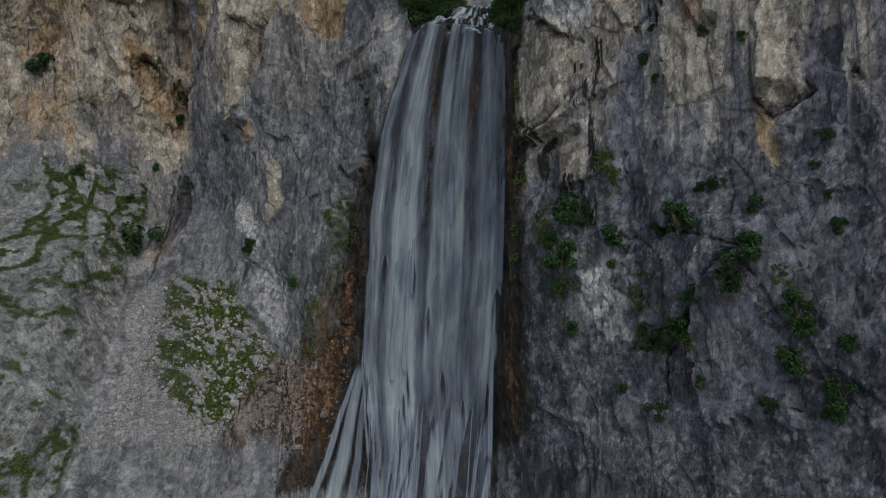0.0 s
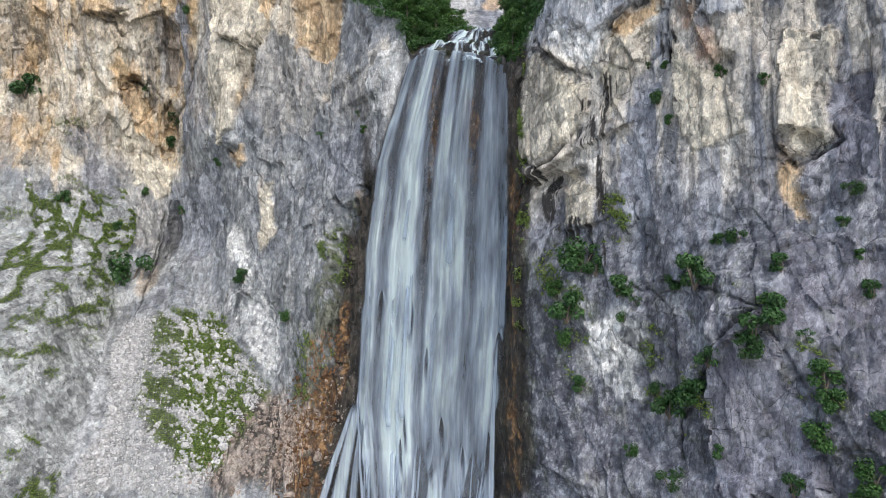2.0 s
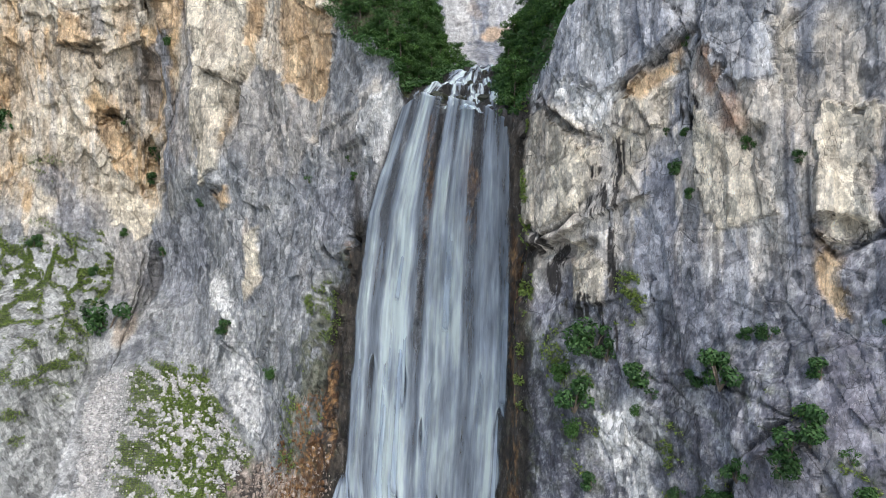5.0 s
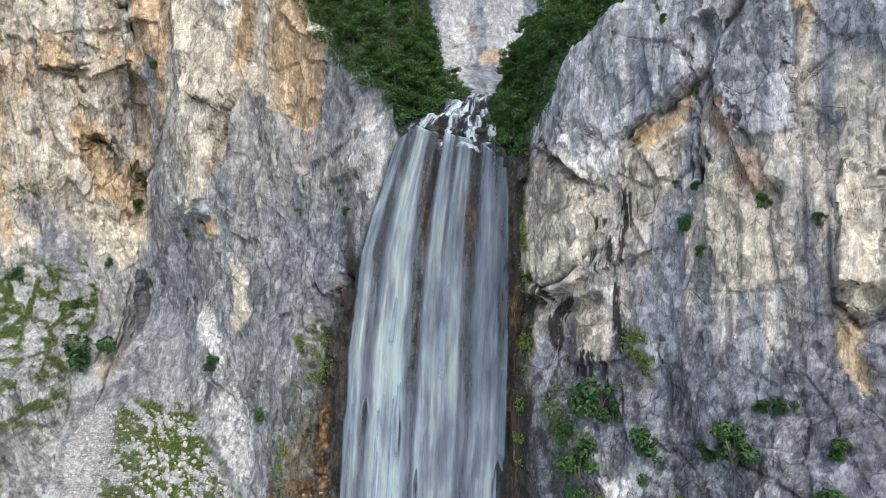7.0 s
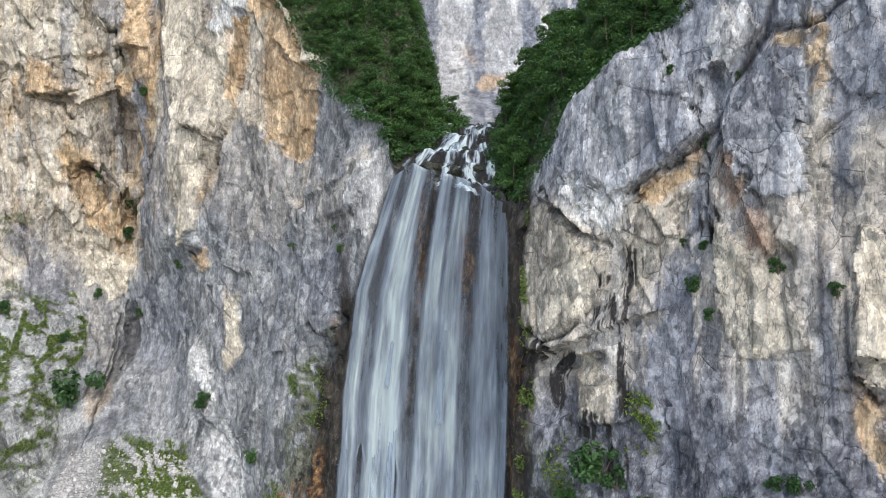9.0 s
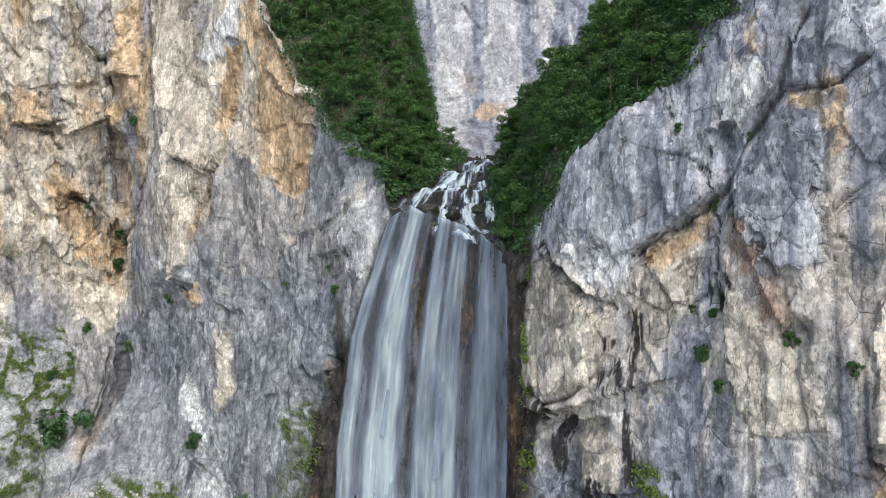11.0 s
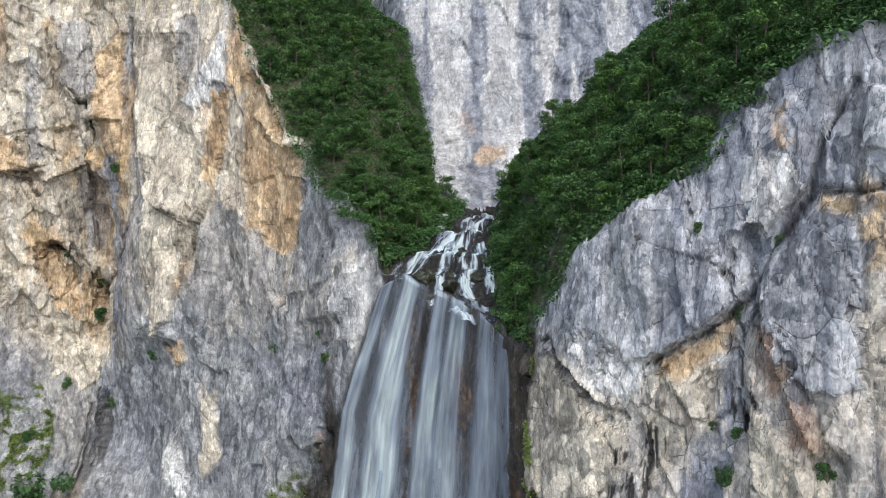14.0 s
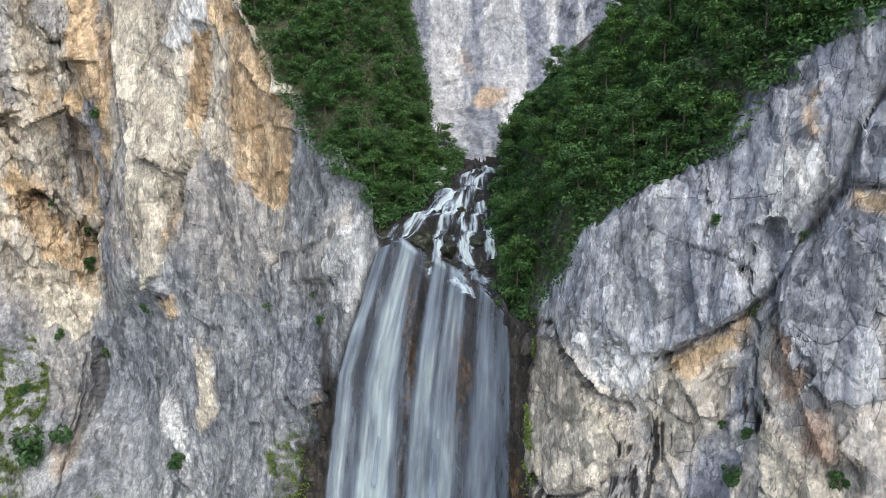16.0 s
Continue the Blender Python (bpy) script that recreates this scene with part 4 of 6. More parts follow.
def face_tone(x, z, s, u, cells, marks):
    """Base colours of the weathered rock."""
    n1, n2 = fbm(s * 0.10, z * 0.06, 5, 51), fbm(s * 0.35, z * 0.14, 6, 52, 0.62)
    fine = fbm(s * 1.3 + 0.5 * z, z * 0.9 - 0.4 * s, 4, 59, 0.65)
    runs = fbm(s * 0.55, z * 0.035, 5, 53, 0.6)
    k1, k2, k3, k4 = (c[2] for c in cells)
    n1, n2 = n1 + 0.35 * k1 + 0.3 * k2, n2 + 0.5 * k2 + 0.25 * k3 + 0.1 * k4
    fine = fine + 0.30 * k3 + 0.35 * k4
    fade = 5 * n1 + 3 * n2
    east = smooth(9, 13, x)
    # broad zones: cool grey walls, warm upper west wall, slate foot and cream belly of the east wall
    tone = mixed(np.broadcast_to((0.30, 0.31, 0.325), x.shape + (3,)), (0.44, 0.44, 0.435), smooth(-0.3, 0.35, n2 + 0.5 * fine + 0.3 * n1))
    warm = np.maximum(smooth(84, 96, z + fade) * smooth(-20, -27, x), smooth(70, 80, z + fade) * smooth(-60, -66, x + 0.2 * fade))
    tone = mixed(tone, mixed(np.broadcast_to((0.62, 0.52, 0.39), x.shape + (3,)), (0.82, 0.72, 0.56), smooth(-0.3, 0.3, n2 + 0.4 * runs)), 0.9 * warm * (1 - east))
    tone = mixed(tone, (0.68, 0.44, 0.21), 0.75 * warm * (1 - east) * smooth(0.05, 0.4, fbm(s * 0.12 + 50, z * 0.07, 4, 88) + 0.3 * n2))
    belly = east * smooth(60, 67, z + fade) * smooth(93, 88, z + fade - 0.1 * (x - 26))
    tone = mixed(tone, mixed(np.broadcast_to((0.58, 0.52, 0.45), x.shape + (3,)), (0.76, 0.69, 0.60), smooth(-0.35, 0.2, n2 + 0.2 * runs)), 0.9 * belly)
    foot = east * smooth(70, 61, z + fade - 0.25 * np.clip(x - 26, 0, 16))
    tone = mixed(tone, mixed(np.broadcast_to((0.125, 0.125, 0.155), x.shape + (3,)), (0.255, 0.258, 0.295), smooth(-0.45, 0.55, 0.4 * n2 + 0.6 * fine)), 0.92 * foot)
    fleck = fbm(s * 2.4 + 0.6 * z, z * 1.7 - 0.8 * s, 3, 94, 0.7) + 0.3 * k4 + 0.2 * k3 + 0.12 * n1
    tone = mixed(tone, (0.54, 0.54, 0.55), 0.5 * foot * smooth(0.22, 0.34, fleck))
    tone = mixed(tone, (0.055, 0.055, 0.065), 0.45 * foot * smooth(-0.26, -0.38, fleck))
    head = east * smooth(88, 93, z + fade - 0.1 * (x - 26))
    tone = mixed(tone, mixed(np.broadcast_to((0.34, 0.355, 0.40), x.shape + (3,)), (0.67, 0.67, 0.69), smooth(-0.1, 0.35, runs + 0.4 * n2)), 0.9 * head)
    cream = blobs(x, z, CREAM, 0.35, 62)
    tone = mixed(tone, (0.78, 0.68, 0.545), 0.5 * cream * smooth(-0.6, 0.05, n1 * 0.5 + n2 + 0.3 * runs))
    slate = np.maximum(blobs(x, z, SLATE, 0.3, 61), blobs(x, z, SLATE_LOW, 0.3, 68))
    tone = mixed(tone, mixed(np.broadcast_to((0.18, 0.188, 0.23), x.shape + (3,)), (0.29, 0.30, 0.335), smooth(-0.1, 0.5, fine + n2)), 0.55 * slate * smooth(-0.55, 0.1, n2 + 0.9 * runs + 0.3 * fine))
    rib = smooth(4.62, 4.74, u + 0.1 * n2) * smooth(5.2, 5.05, u + 0.1 * n2) * smooth(72, 80, z) * smooth(150, 138, z)
    tone = mixed(tone, (0.26, 0.285, 0.33), 0.85 * rib)
    ochre = blobs(x, z, OCHRE, 0.3, 63)
    tone = mixed(tone, (0.63, 0.43, 0.25), 0.5 * ochre * smooth(-0.75, 0.0, n2 + 0.4 * runs))
    chalk = np.maximum(blobs(x, z, CHALK, 0.3, 69), 0.4 * smooth(0.36, 0.6, fbm(s * 0.22, z * 0.2, 5, 55)))
    tone = mixed(tone, (0.80, 0.785, 0.75), 0.95 * chalk * smooth(-0.8, -0.1, n2 + fine))
    grain = smooth(-0.6, 0.6, n2 + 0.6 * fine)
    sway = s + 0.25 * fbm(z * 0.15, s * 0.2, 3, 84)
    grey_runs = smooth(0.10, 0.24, fbm(sway * 0.34 + 7, z * 0.014, 5, 54, 0.62) + 0.15 * n1) * smooth(50, 66, z + fade)
    tone = mixed(tone, mixed(np.broadcast_to((0.17, 0.185, 0.225), x.shape + (3,)), (0.30, 0.315, 0.355), smooth(-0.2, 0.3, fine + runs)), 0.75 * grey_runs * (1 - 0.75 * ochre) * smooth(-0.35, 0.25, fbm(s * 0.05, z * 0.04, 3, 89) + 0.5 * k2 + 0.4 * k3) * (0.42 + 0.58 * east) * (1 - 0.6 * cream))
    white_runs = smooth(0.16, 0.30, fbm(sway * 0.5 + 31, z * 0.02, 5, 85, 0.62)) * smooth(55, 70, z)
    tone = mixed(tone, (0.80, 0.785, 0.76), 0.22 * white_runs)
    drips = smooth(0.30, 0.42, fbm(sway * 1.1 + 13, z * 0.03, 4, 86, 0.6)) * smooth(60, 66, z)
    tone = mixed(tone, (0.085, 0.082, 0.085), 0.6 * drips * (0.35 + 0.65 * east))
    for kind, low, high in (("dun", (0.34, 0.33, 0.325), (0.50, 0.47, 0.43)), ("mauve", (0.19, 0.185, 0.225), (0.33, 0.325, 0.365)),
                            ("pale", (0.44, 0.44, 0.44), (0.53, 0.53, 0.525)), ("head", (0.32, 0.335, 0.375), (0.57, 0.575, 0.60)),
                            ("slate", (0.20, 0.21, 0.25), (0.35, 0.36, 0.40)), ("cream", (0.64, 0.56, 0.445), (0.85, 0.76, 0.61)),
                            ("chalk", (0.66, 0.65, 0.63), (0.84, 0.82, 0.79)), ("ochre", (0.56, 0.375, 0.21), (0.80, 0.60, 0.38)),
                            ("russet", (0.40, 0.23, 0.15), (0.60, 0.44, 0.34))):
        broken = np.maximum(smooth(58, 64, z), 0.22 + 0.78 * smooth(-0.15, 0.2, fine + n2)) if kind == "chalk" else 0.55 + 0.45 * east if kind == "slate" else 1.0
        tone = mixed(tone, mixed(np.broadcast_to(low, x.shape + (3,)), high, grain), marks[kind] * broken * (0.82 + 0.16 * smooth(-0.5, 0.1, n2 + 0.6 * runs)))
    bands = smooth(0.02, 0.22, fbm(sway * 0.42 + 77, z * 0.012, 4, 108, 0.6))
    tone = mixed(tone, (0.20, 0.215, 0.26), 0.62 * bands * np.maximum(marks["head"], 0.35 * marks["cream"] * east))
    tone = mixed(tone, (0.74, 0.735, 0.73), 0.55 * smooth(0.10, 0.28, fbm(sway * 0.5 + 5, z * 0.014, 4, 109, 0.6)) * marks["head"])
    slab = smooth(72, 64, z + fade) * smooth(3.0, 2.85, u)
    tone = mixed(tone, mixed(np.broadcast_to((0.38, 0.385, 0.37), x.shape + (3,)), (0.53, 0.535, 0.51), grain), 0.85 * slab)
    scree = smooth(-1.0, 1.0, ring_depth(x + 2 * n1, z + 2 * n2, SCREE_RING))
    tone = mixed(tone, (0.45, 0.445, 0.435), 0.9 * scree)
    patchy = fbm(s * 0.09, z * 0.09, 4, 64)
    soil = smooth(-1.5, 2.5, ring_depth(x + 5 * patchy, z + 5 * fbm(s * 0.12 + 70, z * 0.12, 4, 106), SOIL_RING))
    tone = mixed(tone, mixed(np.broadcast_to((0.06, 0.042, 0.032), x.shape + (3,)), (0.46, 0.38, 0.32), smooth(-0.35, 0.45, n2 + 0.5 * patchy + 0.8 * fine)), 0.92 * soil)
    tone = mixed(tone, (0.085, 0.105, 0.035), green_cover(x, z, s, u) * 0.85)
    tone = mixed(tone, mixed(np.broadcast_to((0.05, 0.065, 0.03), x.shape + (3,)), (0.16, 0.165, 0.12), grain), 0.9 * marks["moss"] * smooth(-0.35, 0.1, n2 + 0.7 * fine))
    rust = blobs(x, z, RUST, 0.3, 66)
    wet = np.maximum(blobs(x, z, WET, 0.18, 67), 0.95 * behind_fall(x, z, 0.3))
    tone = mixed(tone, (0.034, 0.027, 0.023), wet * (1 - 0.85 * marks["chalk"]) * smooth(-0.9, -0.2, n2 + 0.5 * runs) * 0.97)
    stain = blobs(x, z, [(a, b - 0.6, 1.9 * c, 1.35 * d, e) for a, b, c, d, e in STAINS], 0.45, 70)
    tone = mixed(tone, (0.030, 0.026, 0.025), 0.94 * smooth(0.32, 0.44, stain * (0.42 + 1.7 * fbm(s * 2.0, z * 0.16, 5, 60, 0.6))))
    tone = mixed(tone, (0.30, 0.14, 0.05), rust * smooth(0.0, 0.3, fbm(s * 2.2, z * 1.5, 4, 57, 0.7)))
    tone = mixed(tone, mixed(np.broadcast_to((0.022, 0.019, 0.016), x.shape + (3,)), (0.085, 0.07, 0.055), grain), 0.95 * marks["wet"])
    tone = mixed(tone, mixed(np.broadcast_to((0.11, 0.055, 0.025), x.shape + (3,)), (0.42, 0.24, 0.10), smooth(-0.2, 0.5, fine + 0.5 * n2)), 0.9 * marks["rust"] * smooth(-0.25, 0.15, fbm(s * 0.8, z * 0.45, 4, 107, 0.65)))
    # shade of cracks, ledge undersides and the cave, multiplied into the colour
    tone = tone * (1 - marks["crack_shade"])[..., None]
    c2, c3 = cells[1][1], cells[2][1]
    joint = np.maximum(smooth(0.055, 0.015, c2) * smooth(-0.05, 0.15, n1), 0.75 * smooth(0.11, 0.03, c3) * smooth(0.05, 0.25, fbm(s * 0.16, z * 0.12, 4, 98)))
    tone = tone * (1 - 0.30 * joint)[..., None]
    lichen = smooth(0.16, 0.42, fbm(s * 0.9, z * 0.8, 5, 58, 0.6)) * smooth(72, 50, z)
    tone = mixed(tone, (0.10, 0.115, 0.06), 0.30 * lichen * (1 - slab))
    return tone * ((1 + 0.08 * fine) * (1 + 0.10 * k1) * (1 + 0.14 * k2) * (1 + 0.16 * k3) * (1 + 0.10 * k4))[..., None] * np.array((0.90, 0.925, 0.935))


def green_cover(x, z, s, u):
    """Share of moss and grass on the face."""
    n = fbm(s * 0.40 + 0.35 * z, z * 0.45, 6, 56, 0.65)
    bend = 2.0 * fbm(s * 0.1, z * 0.1, 3, 95)
    lush = fbm(s * 0.10, z * 0.10, 3, 97)
    joints = facets((s + 0.55 * z + 2.5 * bend) / 5.5, (z - 0.5 * s + 2.5 * bend) / 8.0, 111)[1]
    slab = smooth(76, 66, z + 6 * lush) * smooth(3.0, 2.8, u) * np.maximum(smooth(0.24, 0.32, n + 0.35 * lush), smooth(0.17, 0.09, joints + 0.16 * n) * smooth(-0.25, 0.0, lush + 0.5 * n))
    slab = slab * (1 - smooth(-1.0, 0.5, ring_depth(x, z, PALE_PANELS[0][1])))
    fan = smooth(-3.0, 0.5, ring_depth(x + bend, z + 3 * lush, GRASS_RING)) * smooth(-0.22, 0.02, n)
    return np.maximum(np.maximum(blobs(x, z, GREEN, 0.45, 65) * smooth(-0.02, 0.2, n), slab), fan)


def top_tone(x, y, z):
    n = fbm(x * 0.3, y * 0.3, 5, 71)
    tone = mixed(np.broadcast_to((0.07, 0.075, 0.035), x.shape + (3,)), (0.22, 0.215, 0.19), smooth(0.4, 0.6, n))
    stream = np.abs(x - bed_axis(y) + 1.0) - 7.0
    return mixed(tone, (0.022, 0.021, 0.018), smooth(1.5, -0.5, stream + n))


FACES = []


def cliff_sheet(name, u0, u1, step_s, step_z, low_z, label):
    """A stretch of the cliff between two stations, carried over its rim and back along the ground above."""
    fine = np.linspace(u0, u1, 400)
    whole = np.linspace(0, 20, 2001)
    along = np.concatenate(([0], np.cumsum(np.linalg.norm(np.diff(face_point(whole, np.full(2001, 60.0)), axis=0), axis=1))))
    run = np.interp(fine, whole, along)
    close = np.concatenate(([0], np.cumsum(np.diff(run) * np.interp(fine[1:], (0.4, 1.0, 18.5, 19.0), (0.25, 1, 1, 0.25)))))
    columns = int(close[-1] / step_s)
    u = np.interp(np.linspace(0, close[-1], columns), close, fine)
    s = np.interp(u, fine, run)
    zs = np.arange(-12, 165, 0.5)
    U, Z = np.meshgrid(u, zs, indexing="ij")
    P = face_point(U, Z)
    over = Z > upper_ground(P[..., 0], P[..., 1])
    top = np.where(over.any(1), zs[np.argmax(over, 1)], 165.0)
    top = top + 1.1 * fbm(s * 0.3, s * 0, 3, 81) + 0.7 * fbm(s * 1.1, s * 0 + 7, 3, 113)
    rows = int((125 - low_z) / step_z)
    f = np.linspace(0, 1, rows)[None, :]
    Z = low_z + (np.minimum(top, 165)[:, None] - low_z) * f
    foot = np.broadcast_to(np.arange(-12, low_z - 0.5, 2.0), (columns, int(np.ceil((low_z + 11.5) / 2.0))))
    Z = np.concatenate((foot, Z), 1)
    U = np.broadcast_to(u[:, None], Z.shape)
    S = np.broadcast_to(s[:, None], Z.shape)
    P = face_point(U, Z)
    X, Y = P[..., 0], P[..., 1]
    du = 0.02
    A, B = face_point(np.maximum(U - du, 0), Z), face_point(np.minimum(U + du, 20), Z)
    C, D = face_point(U, np.maximum(Z - 2, -12)), face_point(U, np.minimum(Z + 2, 169))
    across = np.concatenate((B - A, np.zeros(Z.shape + (1,))), -1)
    up = np.concatenate((D - C, np.full(Z.shape + (1,), 4.0)), -1)
    normal = np.cross(across, up)
    normal /= np.linalg.norm(normal, axis=-1, keepdims=True)
    cells = rock_cells(S, Z)
    marks = face_marks(X, Z, S, cells)
    relief = face_relief(X, Z, S, cells, marks)
    calm = 1 - 0.85 * np.clip(blobs(X, Z, ((-1, 60, 12, 60, 1.0),), 0.0), 0, 1)
    calm = np.minimum(calm, 1 - 0.9 * behind_fall(X, Z, 0.8))
    scree = smooth(47, 42, Z) * smooth(2.85, 3.05, U) * smooth(7.0, 6.2, U)
    slab = smooth(68, 60, Z) * smooth(3.0, 2.85, U)
    soil = smooth(32, 26, Z) * smooth(6.0, 6.8, U) * smooth(9.6, 8.8, U)
    relief = relief * (calm * (1 - 0.8 * scree) * (1 - 0.6 * slab) * (1 - 0.6 * soil))
    face = np.concatenate((P, Z[..., None]), -1) + normal * relief[..., None]
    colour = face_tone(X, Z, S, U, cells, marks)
    FACES.append((face.reshape(-1, 3), normal.reshape(-1, 3), green_cover(X, Z, S, U).reshape(-1)))
    # ground above the rim
    back = np.concatenate((np.arange(0.4, 30, 0.6), np.arange(30, 90, 2.0)))
    X2 = np.broadcast_to(face[:, -1, 0][:, None], (columns, len(back)))
    Y2 = face[:, -1, 1][:, None] + back[None, :]
    Zt = upper_ground(X2, Y2) + 0.7 * fbm(X2 * 0.25, Y2 * 0.25, 4, 82) + 0.7 * facets(X2 / 1.6, Y2 / 1.6, 83, 0.7)[0] * smooth(9, 6, np.abs(X2 - bed_axis(Y2) + 1))
    blend = smooth(0, 4, back)[None, :]
    Zt = face[:, -1, 2][:, None] * (1 - blend) + np.minimum(Zt, 185) * blend
    ground = np.stack((X2, Y2, Zt), -1)
    both = np.concatenate((face, ground), 1)
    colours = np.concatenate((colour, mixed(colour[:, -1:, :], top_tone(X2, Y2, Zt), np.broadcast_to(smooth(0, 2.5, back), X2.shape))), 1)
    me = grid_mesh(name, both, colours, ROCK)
    me.shade_flat()
    ob = new(name, me)
    tagged(ob, label, "cliff", kind="structure")
    return ob


RES = 1.0
cliff_west = cliff_sheet("cliff_west", 0.0, 10.0, 0.29 * RES, 0.24 * RES, 0, "pale grey and ochre limestone cliff with a gully and green ledges")
cliff_middle = cliff_sheet("cliff_middle", 10.0, 13.0, 0.30 * RES, 0.33 * RES, 0, "dark wet rust-stained limestone behind the waterfall")
cliff_east = cliff_sheet("cliff_east", 13.0, 20.0, 0.20 * RES, 0.19 * RES, 18, "grey and cream limestone buttress with dark vertical water stains")


def back_cliff():
    xs, zs = np.arange(-32, 100, 0.5), np.arange(92, 200, 0.5)
    X, Z = np.meshgrid(xs, zs, indexing="ij")
    Y = np.interp(Z, (92, 104, 109, 116, 125, 134, 151, 200), (160, 166, 172, 183, 189, 193, 199, 212))
    Y = Y - 0.002 * np.clip(X - 10, 0, 99) ** 2 + 34 * smooth(-4, -26, X)
    Y = Y - face_relief(X * 0 + 300, Z, X + 900, rock_cells(X + 900, Z)) * 0.7
    cells = rock_cells(X + 900, Z)
    k2, k3 = cells[1][2], cells[2][2]
    runs, n = fbm(X * 0.22, Z * 0.016, 4, 91, 0.55), fbm(X * 0.15, Z * 0.12, 5, 92)
    fine = fbm(X * 0.9, Z * 0.5, 5, 110, 0.65)
    tone = mixed(np.broadcast_to((0.56, 0.57, 0.58), X.shape + (3,)), (0.78, 0.775, 0.765), smooth(-0.4, 0.4, n + 0.3 * fine + 0.5 * k2 + 0.3 * k3))
    dark = smooth(0.05, 0.14, runs + 0.20 * n + 0.10 * fine + 0.12 * k3 + 0.016 * np.abs(X - 10) - 0.06)
    tone = mixed(tone, mixed(np.broadcast_to((0.14, 0.165, 0.22), X.shape + (3,)), (0.31, 0.34, 0.40), smooth(-0.3, 0.3, fine + k3)), 0.85 * dark)
    tone = tone * (1 - 0.5 * smooth(0.05, 0.015, cells[1][1]) * smooth(-0.1, 0.15, n))[..., None]
    tone = mixed(tone, (0.60, 0.45, 0.31), blobs(X, Z, ((12.5, 118, 3.2, 2.4, 0.9), (9, 124, 2, 3, 0.3)), 0.6, 93) * smooth(-0.4, 0.1, n + fine))
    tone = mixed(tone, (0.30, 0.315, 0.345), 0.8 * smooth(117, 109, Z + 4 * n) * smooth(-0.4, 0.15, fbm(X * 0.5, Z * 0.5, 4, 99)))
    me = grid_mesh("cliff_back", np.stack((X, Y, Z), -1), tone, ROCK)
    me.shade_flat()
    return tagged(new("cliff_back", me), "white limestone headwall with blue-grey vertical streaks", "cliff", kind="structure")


back_cliff()
n_ground = 24
gx = np.linspace(-1, 1, n_ground)
GX, GY = np.meshgrid(np.sign(gx) * np.abs(gx) ** 3 * 3000, np.sign(gx) * np.abs(gx) ** 3 * 3000, indexing="ij")
ground = new("ground", grid_mesh("ground", np.stack((GX, GY, np.full(GX.shape, -11.5) + 0.3 * fbm(GX * 0.05, GY * 0.05, 3, 5)), -1), None, GRAVEL))
tagged(ground, "grey gravel valley floor below the cliff", "ground", kind="structure")

# ---- places on the cliff ----
FACE_P = np.concatenate([f[0] for f in FACES])
FACE_N = np.concatenate([f[1] for f in FACES])
FACE_G = np.concatenate([f[2] for f in FACES])


def on_face(x, z):
    """The point of the cliff at x and height z, and its outward direction."""
    near = np.where((np.abs(FACE_P[:, 0] - x) < 6) & (np.abs(FACE_P[:, 2] - z) < 6))[0]
    i = near[np.argmin((FACE_P[near, 0] - x) ** 2 + (FACE_P[near, 2] - z) ** 2)]
    return FACE_P[i], FACE_N[i]


def bare_y(x, z):
    """Depth of the plain face behind the fall."""
    us = np.linspace(8.0, 14.0, 90)
    x, z = np.broadcast_arrays(np.asarray(x, float), np.asarray(z, float))
    out = np.empty(x.shape)
    for k in np.ndindex(x.shape):
        c = face_point(us, np.full(us.shape, z[k]))
        out[k] = np.interp(x[k], c[:, 0], c[:, 1])
    return out


# ---- waterfall ----

def fall_x(v, z):
    order = slice(None, None, -1)
    left = np.interp(z, FALL_Z[order], FALL_LEFT[order])
    right = np.interp(z, FALL_Z[order], FALL_RIGHT[order])
    return left + (right - left) * v


def lip_z(x):
    return np.interp(x, (-8, -6.7, -3.6, -1, 1.9, 5.5, 8, 10.8), (92.0, 92.8, 94.6, 93.2, 92.4, 91.0, 89.6, 87.0))


def water_sheet(name, X, Y, Z, across, down, alpha, mat, parent, label=""):
    me = grid_mesh(name, np.stack((X, Y, Z), -1), np.repeat(np.clip(alpha, 0, 1)[..., None], 3, -1), mat)
    uv = me.uv_layers.new(name="UVMap")
    loops = np.empty(len(me.loops), np.int32)
    me.loops.foreach_get("vertex_index", loops)
    flat = np.stack((across.reshape(-1), down.reshape(-1)), -1)[loops]
    uv.data.foreach_set("uv", flat.reshape(-1).astype(np.float32))
    ob = part(name, me, None, parent, label)
    ob.visible_shadow = True
    return ob


